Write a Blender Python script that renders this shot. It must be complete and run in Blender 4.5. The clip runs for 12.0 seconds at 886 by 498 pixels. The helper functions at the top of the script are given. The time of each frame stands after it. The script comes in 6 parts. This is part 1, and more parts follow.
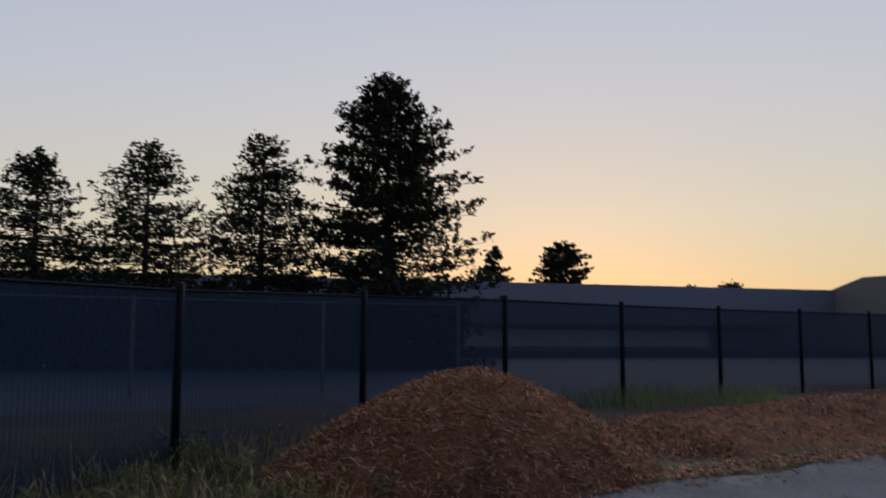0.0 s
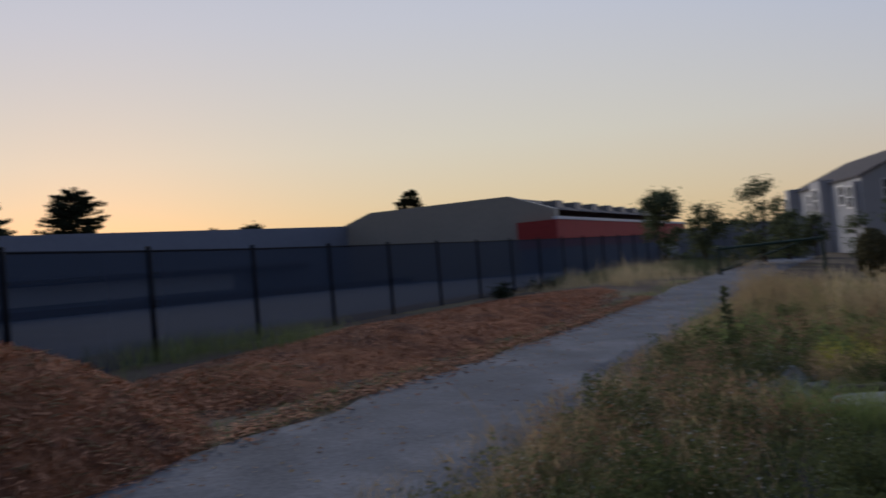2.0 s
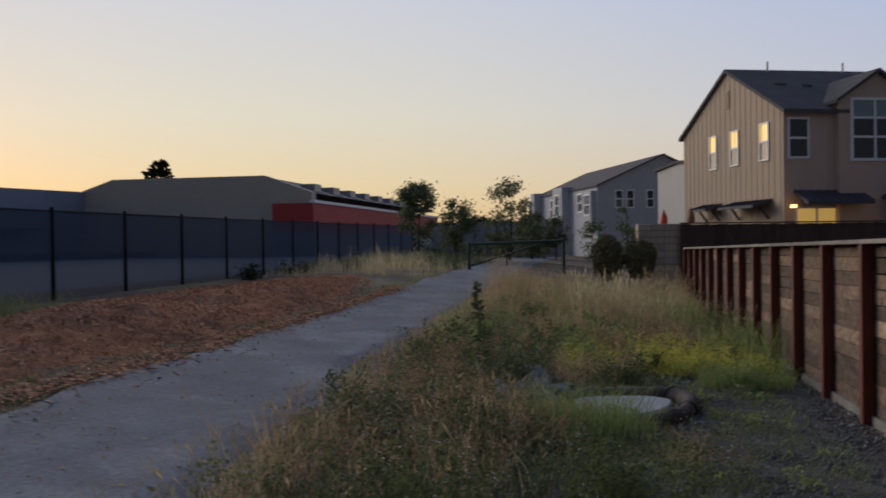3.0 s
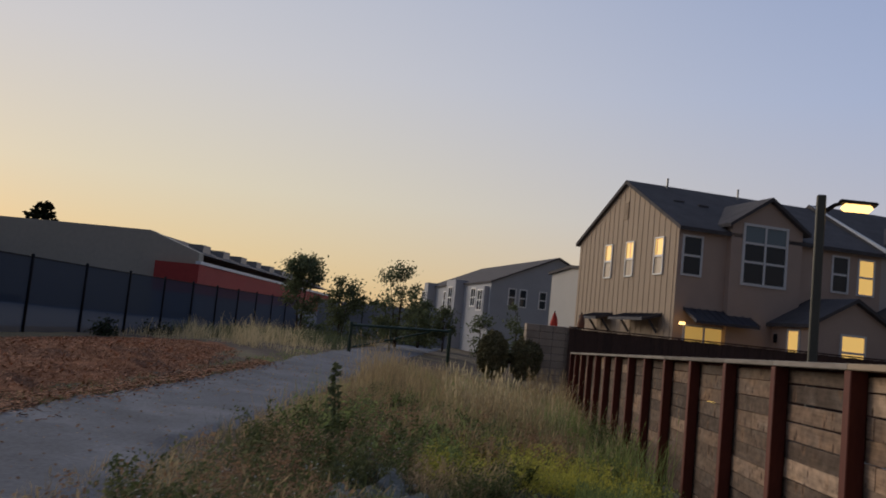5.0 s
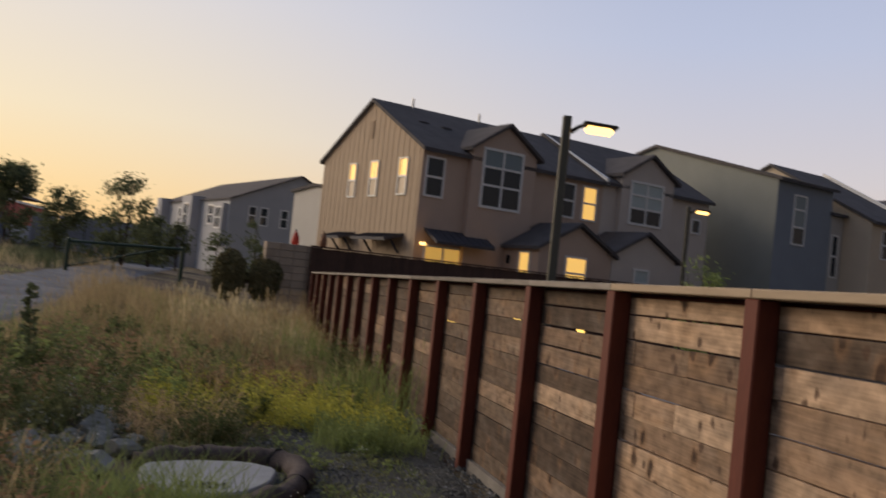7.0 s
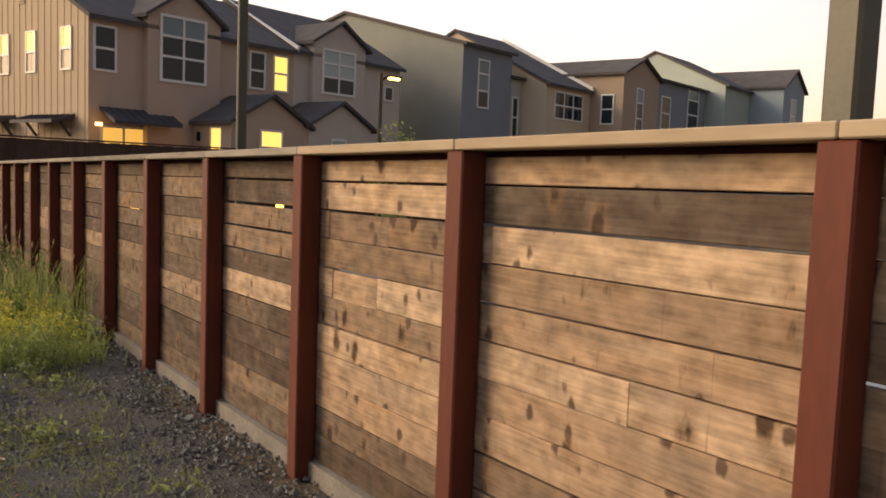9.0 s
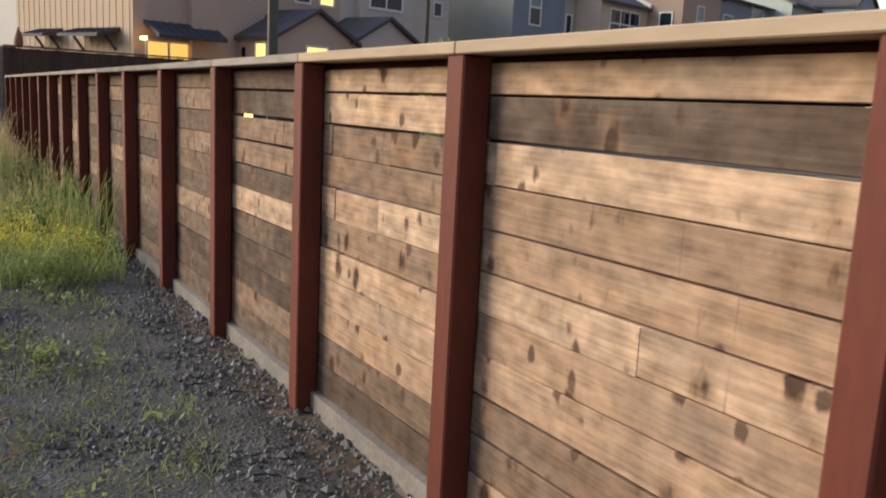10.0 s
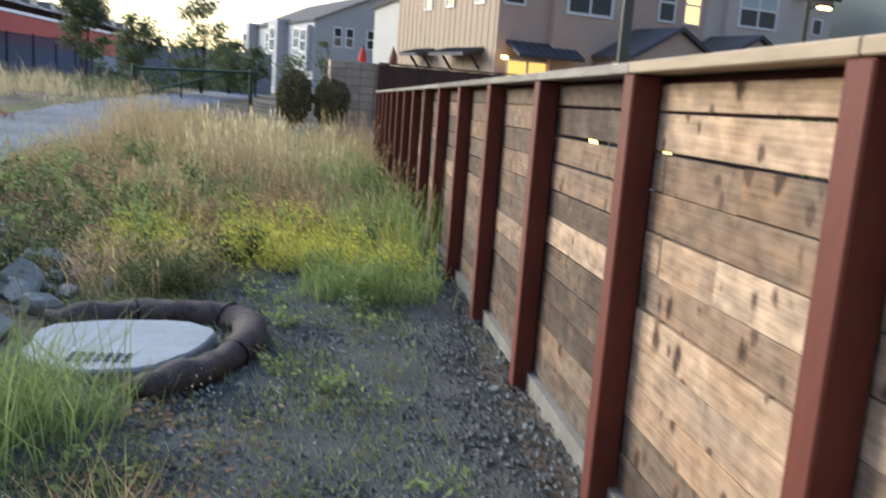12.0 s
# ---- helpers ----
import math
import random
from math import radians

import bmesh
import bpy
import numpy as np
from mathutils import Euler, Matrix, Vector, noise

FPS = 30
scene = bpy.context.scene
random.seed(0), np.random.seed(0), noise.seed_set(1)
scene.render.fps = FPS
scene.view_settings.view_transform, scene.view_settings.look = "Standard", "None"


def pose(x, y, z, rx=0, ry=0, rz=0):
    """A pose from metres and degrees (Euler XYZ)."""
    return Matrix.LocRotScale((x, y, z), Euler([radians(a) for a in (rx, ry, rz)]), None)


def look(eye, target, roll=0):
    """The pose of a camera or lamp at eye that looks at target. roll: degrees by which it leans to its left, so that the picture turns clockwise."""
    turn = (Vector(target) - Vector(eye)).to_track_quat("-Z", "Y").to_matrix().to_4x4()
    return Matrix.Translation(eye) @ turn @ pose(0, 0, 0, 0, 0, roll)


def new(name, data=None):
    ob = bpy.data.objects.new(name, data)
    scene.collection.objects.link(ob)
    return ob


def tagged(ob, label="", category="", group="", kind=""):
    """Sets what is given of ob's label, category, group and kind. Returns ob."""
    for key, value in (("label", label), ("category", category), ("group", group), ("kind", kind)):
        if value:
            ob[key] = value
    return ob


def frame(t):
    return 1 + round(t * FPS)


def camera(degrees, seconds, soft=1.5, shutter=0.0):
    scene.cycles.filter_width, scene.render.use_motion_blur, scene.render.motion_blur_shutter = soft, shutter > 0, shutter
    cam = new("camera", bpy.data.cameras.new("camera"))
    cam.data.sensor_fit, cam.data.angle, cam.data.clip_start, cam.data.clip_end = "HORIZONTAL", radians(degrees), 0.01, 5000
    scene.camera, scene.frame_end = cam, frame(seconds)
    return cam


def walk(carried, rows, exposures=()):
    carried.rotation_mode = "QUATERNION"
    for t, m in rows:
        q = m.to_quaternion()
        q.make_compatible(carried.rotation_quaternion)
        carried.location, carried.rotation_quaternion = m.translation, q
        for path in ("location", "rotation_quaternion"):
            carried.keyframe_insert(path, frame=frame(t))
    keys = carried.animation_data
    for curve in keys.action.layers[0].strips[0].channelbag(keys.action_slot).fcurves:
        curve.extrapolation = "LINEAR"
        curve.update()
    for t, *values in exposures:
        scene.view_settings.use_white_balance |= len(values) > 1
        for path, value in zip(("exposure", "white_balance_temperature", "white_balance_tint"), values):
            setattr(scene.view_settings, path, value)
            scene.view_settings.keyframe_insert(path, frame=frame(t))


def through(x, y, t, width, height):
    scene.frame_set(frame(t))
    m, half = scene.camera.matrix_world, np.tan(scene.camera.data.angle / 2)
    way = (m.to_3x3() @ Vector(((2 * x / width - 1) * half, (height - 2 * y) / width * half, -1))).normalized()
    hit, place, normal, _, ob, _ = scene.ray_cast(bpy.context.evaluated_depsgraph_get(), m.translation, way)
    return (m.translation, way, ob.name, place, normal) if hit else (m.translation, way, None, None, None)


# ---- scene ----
cam = camera(54.4, 12.0, soft=1.6, shutter=0.4)
PATH = [
    (0, (-1.067, -6.721, 1.597), (-2.743, -5.65, 1.812), 0.2),
    (0.5, (-1.162, -6.576, 1.582), (-2.783, -5.412, 1.71), -1.6),
    (0.8, (-1.29, -6.444, 1.573), (-2.89, -5.248, 1.678), -1.3),
    (1, (-1.298, -6.398, 1.585), (-2.834, -5.119, 1.668), -1.3),
    (1.5, (-1.807, -6.13, 1.592), (-3.068, -4.579, 1.672), -2.4),
    (2, (-2.017, -5.944, 1.601), (-2.908, -4.154, 1.644), -4.8),
    (2.5, (-2.189, -5.357, 1.643), (-2.752, -3.438, 1.647), -4.3),
    (3, (-2.242, -5.194, 1.584), (-2.601, -3.226, 1.565), -0.8),
    (3.2, (-2.262, -5.089, 1.582), (-2.55, -3.11, 1.567), 0.7),
    (4.8, (-2.192, -3.988, 1.496), (-2.363, -2.002, 1.662), 5.5),
    (5, (-2.147, -3.838, 1.516), (-2.275, -1.851, 1.706), 5.7),
    (5.5, (-2.018, -3.458, 1.506), (-2.122, -1.477, 1.759), 7.3),
    (6, (-1.986, -3.409, 1.498), (-1.922, -1.422, 1.716), 8.0),
    (6.5, (-2.016, -3.169, 1.483), (-1.753, -1.192, 1.633), 7.5),
    (7, (-2.076, -2.981, 1.499), (-1.6, -1.04, 1.566), 6.0),
    (7.5, (-1.969, -2.766, 1.487), (-1.247, -0.901, 1.464), 3.9),
    (7.7, (-1.949, -2.71, 1.494), (-1.144, -0.88, 1.441), 3.2),
    (9.3, (-1.636, -2.388, 1.462), (-0.512, -0.747, 1.251), 2.5),
    (9.5, (-1.554, -2.374, 1.477), (-0.471, -0.714, 1.212), 2.4),
    (10, (-1.426, -2.231, 1.436), (-0.42, -0.54, 1.078), 2.9),
    (10.5, (-1.308, -2.024, 1.439), (-0.449, -0.289, 0.94), 3.2),
    (11, (-1.159, -1.851, 1.4), (-0.588, -0.015, 0.849), 3.2),
    (11.5, (-1.069, -1.71, 1.41), (-0.641, 0.179, 0.912), 3.6),
    (12, (-1.061, -1.54, 1.428), (-0.791, 0.408, 1.068), 4.2),
]
EXPOSURES = [(0, -0.1, 6050, 10), (1.5, -0.14, 5900, 11), (2.5, -0.12, 5800, 11), (3.0, 0.08, 6000, 10), (5.0, -0.05, 6400, 10), (5.5, -0.2, 6420, 10), (6.0, -0.15, 6450, 10), (6.6, 0.03, 6600, 10), (7.1, 0.4, 7300, 12),
             (7.5, 0.74, 7750, 13), (7.7, 0.98, 8200, 13), (9.3, 1.25, 8700, 11), (10.0, 1.55, 6700, 7), (11.0, 2.1, 5850, 0), (11.5, 2.06, 5700, 0), (12.0, 1.92, 5720, 0)]
walk(cam, [(t, look(eye, target, roll)) for t, eye, target, roll in PATH], EXPOSURES)

# ---- world, sun, exposure ----
world = bpy.data.worlds.new("world")
scene.world = world
world.use_nodes = True
wn = world.node_tree
sky = wn.nodes.new("ShaderNodeTexSky")
sky.sky_type, sky.sun_disc = "NISHITA", False
sky.sun_elevation, sky.sun_rotation = radians(0.5), radians(-50)
sky.air_density, sky.dust_density, sky.ozone_density = 1.0, 1.0, 1.5
SUNWARD = Vector((-0.766, 0.643, 0))


def sky_ramp(stops):
    ramp = wn.nodes.new("ShaderNodeValToRGB")
    ramp.color_ramp.elements[0].position, ramp.color_ramp.elements[0].color = stops[0][0], (*stops[0][1], 1)
    ramp.color_ramp.elements[1].position, ramp.color_ramp.elements[1].color = stops[-1][0], (*stops[-1][1], 1)
    for p, c in stops[1:-1]:
        ramp.color_ramp.elements.new(p).color = (*c, 1)
    return ramp


# The afterglow: warm and yellow towards the set sun, pink and then blue away from it.
coord, parts3, toward = wn.nodes.new("ShaderNodeTexCoord"), wn.nodes.new("ShaderNodeSeparateXYZ"), wn.nodes.new("ShaderNodeVectorMath")
toward.operation, toward.inputs[1].default_value = "DOT_PRODUCT", SUNWARD
wn.links.new(coord.outputs["Generated"], parts3.inputs[0])
wn.links.new(coord.outputs["Generated"], toward.inputs[0])
warm = sky_ramp([(0.0, (0.72, 0.49, 0.21)), (0.05, (0.73, 0.555, 0.30)), (0.14, (0.70, 0.615, 0.455)), (0.28, (0.62, 0.59, 0.58)), (0.45, (0.51, 0.53, 0.62)), (1.0, (0.22, 0.29, 0.46))])
cool = sky_ramp([(0.0, (0.60, 0.42, 0.31)), (0.06, (0.56, 0.46, 0.41)), (0.14, (0.49, 0.48, 0.55)), (0.28, (0.38, 0.44, 0.62)), (0.45, (0.29, 0.36, 0.56)), (1.0, (0.17, 0.24, 0.42))])
side = wn.nodes.new("ShaderNodeMapRange")
side.interpolation_type = "SMOOTHSTEP"
side.inputs["From Min"].default_value, side.inputs["From Max"].default_value = 0.15, 1.0
wn.links.new(toward.outputs["Value"], side.inputs["Value"])
glow, blend = wn.nodes.new("ShaderNodeMix"), wn.nodes.new("ShaderNodeMix")
for n in (glow, blend):
    n.data_type = "RGBA"
for r in (warm, cool):
    wn.links.new(parts3.outputs["Z"], r.inputs[0])
wn.links.new(side.outputs[0], glow.inputs["Factor"])
wn.links.new(cool.outputs[0], glow.inputs["A"])
wn.links.new(warm.outputs[0], glow.inputs["B"])
blend.inputs["Factor"].default_value = 0.06
wn.links.new(glow.outputs["Result"], blend.inputs["A"])
wn.links.new(sky.outputs[0], blend.inputs["B"])
# Dims the sky towards the south, off the sun's axis, to darken shaded faces.
south_fade, dim = wn.nodes.new("ShaderNodeMapRange"), wn.nodes.new("ShaderNodeVectorMath")
south_fade.interpolation_type, dim.operation = "SMOOTHSTEP", "SCALE"
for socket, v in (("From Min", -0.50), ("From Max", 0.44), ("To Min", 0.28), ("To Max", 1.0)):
    south_fade.inputs[socket].default_value = v
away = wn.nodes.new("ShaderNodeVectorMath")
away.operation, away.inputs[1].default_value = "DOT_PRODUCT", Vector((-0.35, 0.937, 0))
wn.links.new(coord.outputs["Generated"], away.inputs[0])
wn.links.new(away.outputs["Value"], south_fade.inputs["Value"])
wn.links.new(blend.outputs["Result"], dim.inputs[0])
wn.links.new(south_fade.outputs[0], dim.inputs["Scale"])
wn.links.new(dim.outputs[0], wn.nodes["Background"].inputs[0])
wn.nodes["Background"].inputs[1].default_value = 1.0

sun_data = bpy.data.lights.new("sun", "SUN")
sun_data.energy, sun_data.angle, sun_data.color = 1.7, radians(38), (1.0, 0.85, 0.68)
new("sun", sun_data).matrix_world = look((-76, 64, 36), (0, 0, 0))


# ---- materials ----
def material(name, color, rough=0.8, metal=0.0, vary=0.25, scale=6.0, fine=60.0, bump=0.2, bump_size=0.01, per_object=0.0,
             per_island=0.0, stretch=(1, 1, 1), second=None, second_scale=1.2, second_amount=0.5, spec=0.5, through=0.0):
    """A surface with broad and fine variation, in object space, and fine relief."""
    m = bpy.data.materials.new(name)
    m.use_nodes = True
    nt = m.node_tree
    bsdf = nt.nodes["Principled BSDF"]
    bsdf.inputs["Roughness"].default_value, bsdf.inputs["Metallic"].default_value = rough, metal
    bsdf.inputs["Specular IOR Level"].default_value = spec
    geo = nt.nodes.new("ShaderNodeNewGeometry")
    mapping = nt.nodes.new("ShaderNodeMapping")
    mapping.inputs["Scale"].default_value = stretch
    nt.links.new(geo.outputs["Position"], mapping.inputs["Vector"])
    broad, grain = nt.nodes.new("ShaderNodeTexNoise"), nt.nodes.new("ShaderNodeTexNoise")
    broad.inputs["Scale"].default_value, grain.inputs["Scale"].default_value = scale, fine
    broad.inputs["Detail"].default_value, grain.inputs["Detail"].default_value = 4, 3
    for n in (broad, grain):
        nt.links.new(mapping.outputs[0], n.inputs["Vector"])
    add = nt.nodes.new("ShaderNodeMath")
    add.operation = "ADD"
    nt.links.new(broad.outputs[0], add.inputs[0])
    nt.links.new(grain.outputs[0], add.inputs[1])
    val = add.outputs[0]
    for on, socket in ((per_object, "object"), (per_island, "island")):
        if on:
            if socket == "object":
                src = nt.nodes.new("ShaderNodeObjectInfo").outputs["Random"]
            else:
                src = geo.outputs["Random Per Island"]
            mul = nt.nodes.new("ShaderNodeMath")
            mul.operation = "MULTIPLY_ADD"
            mul.inputs[1].default_value = 2 * on
            nt.links.new(src, mul.inputs[0])
            nt.links.new(val, mul.inputs[2])
            sub = nt.nodes.new("ShaderNodeMath")
            sub.operation = "SUBTRACT"
            sub.inputs[1].default_value = on
            nt.links.new(mul.outputs[0], sub.inputs[0])
            val = sub.outputs[0]
    ramp = nt.nodes.new("ShaderNodeMapRange")
    ramp.inputs["From Min"].default_value, ramp.inputs["From Max"].default_value = 0.6, 1.4
    ramp.inputs["To Min"].default_value, ramp.inputs["To Max"].default_value = 1 - vary, 1 + vary
    nt.links.new(val, ramp.inputs["Value"])
    base = nt.nodes.new("ShaderNodeMix")
    base.data_type = "RGBA"
    base.inputs["A"].default_value = (*color, 1)
    base.inputs["B"].default_value = (*(second or color), 1)
    base.inputs["Factor"].default_value = 0
    if second:
        patch = nt.nodes.new("ShaderNodeTexNoise")
        patch.inputs["Scale"].default_value, patch.inputs["Detail"].default_value = second_scale, 5
        nt.links.new(mapping.outputs[0], patch.inputs["Vector"])
        edge = nt.nodes.new("ShaderNodeMapRange")
        edge.inputs["From Min"].default_value, edge.inputs["From Max"].default_value = 0.75 - second_amount / 2, 0.85 - second_amount / 2
        src = patch.outputs[0]
        if per_object or per_island:
            blend = nt.nodes.new("ShaderNodeMath")
            blend.operation = "MULTIPLY_ADD"
            blend.inputs[1].default_value = 0.35
            src2 = nt.nodes.new("ShaderNodeObjectInfo").outputs["Random"] if per_object else geo.outputs["Random Per Island"]
            nt.links.new(src2, blend.inputs[0])
            nt.links.new(patch.outputs[0], blend.inputs[2])
            off = nt.nodes.new("ShaderNodeMath")
            off.operation = "SUBTRACT"
            off.inputs[1].default_value = 0.17
            nt.links.new(blend.outputs[0], off.inputs[0])
            src = off.outputs[0]
        nt.links.new(src, edge.inputs["Value"])
        nt.links.new(edge.outputs[0], base.inputs["Factor"])
    scale_node = nt.nodes.new("ShaderNodeVectorMath")
    scale_node.operation = "SCALE"
    nt.links.new(base.outputs["Result"], scale_node.inputs[0])
    nt.links.new(ramp.outputs[0], scale_node.inputs["Scale"])
    nt.links.new(scale_node.outputs[0], bsdf.inputs["Base Color"])
    if through:
        leafy, mix = nt.nodes.new("ShaderNodeBsdfTranslucent"), nt.nodes.new("ShaderNodeMixShader")
        mix.inputs[0].default_value = through
        nt.links.new(scale_node.outputs[0], leafy.inputs["Color"])
        nt.links.new(bsdf.outputs[0], mix.inputs[1])
        nt.links.new(leafy.outputs[0], mix.inputs[2])
        nt.links.new(mix.outputs[0], nt.nodes["Material Output"].inputs[0])
    if bump:
        b = nt.nodes.new("ShaderNodeBump")
        b.inputs["Strength"].default_value, b.inputs["Distance"].default_value = bump, bump_size
        nt.links.new(val if not (per_object or per_island) else add.outputs[0], b.inputs["Height"])
        nt.links.new(b.outputs[0], bsdf.inputs["Normal"])
    return m


def lit_material(name, color, strength):
    m = bpy.data.materials.new(name)
    m.use_nodes = True
    b = m.node_tree.nodes["Principled BSDF"]
    b.inputs["Base Color"].default_value = (*color, 1)
    b.inputs["Emission Color"].default_value = (*color, 1)
    b.inputs["Emission Strength"].default_value = strength
    return m


def glass_material(name, color, rough=0.03):
    m = bpy.data.materials.new(name)
    m.use_nodes = True
    b = m.node_tree.nodes["Principled BSDF"]
    b.inputs["Base Color"].default_value = (*color, 1)
    b.inputs["Roughness"].default_value = rough
    b.inputs["IOR"].default_value = 1.52
    return m


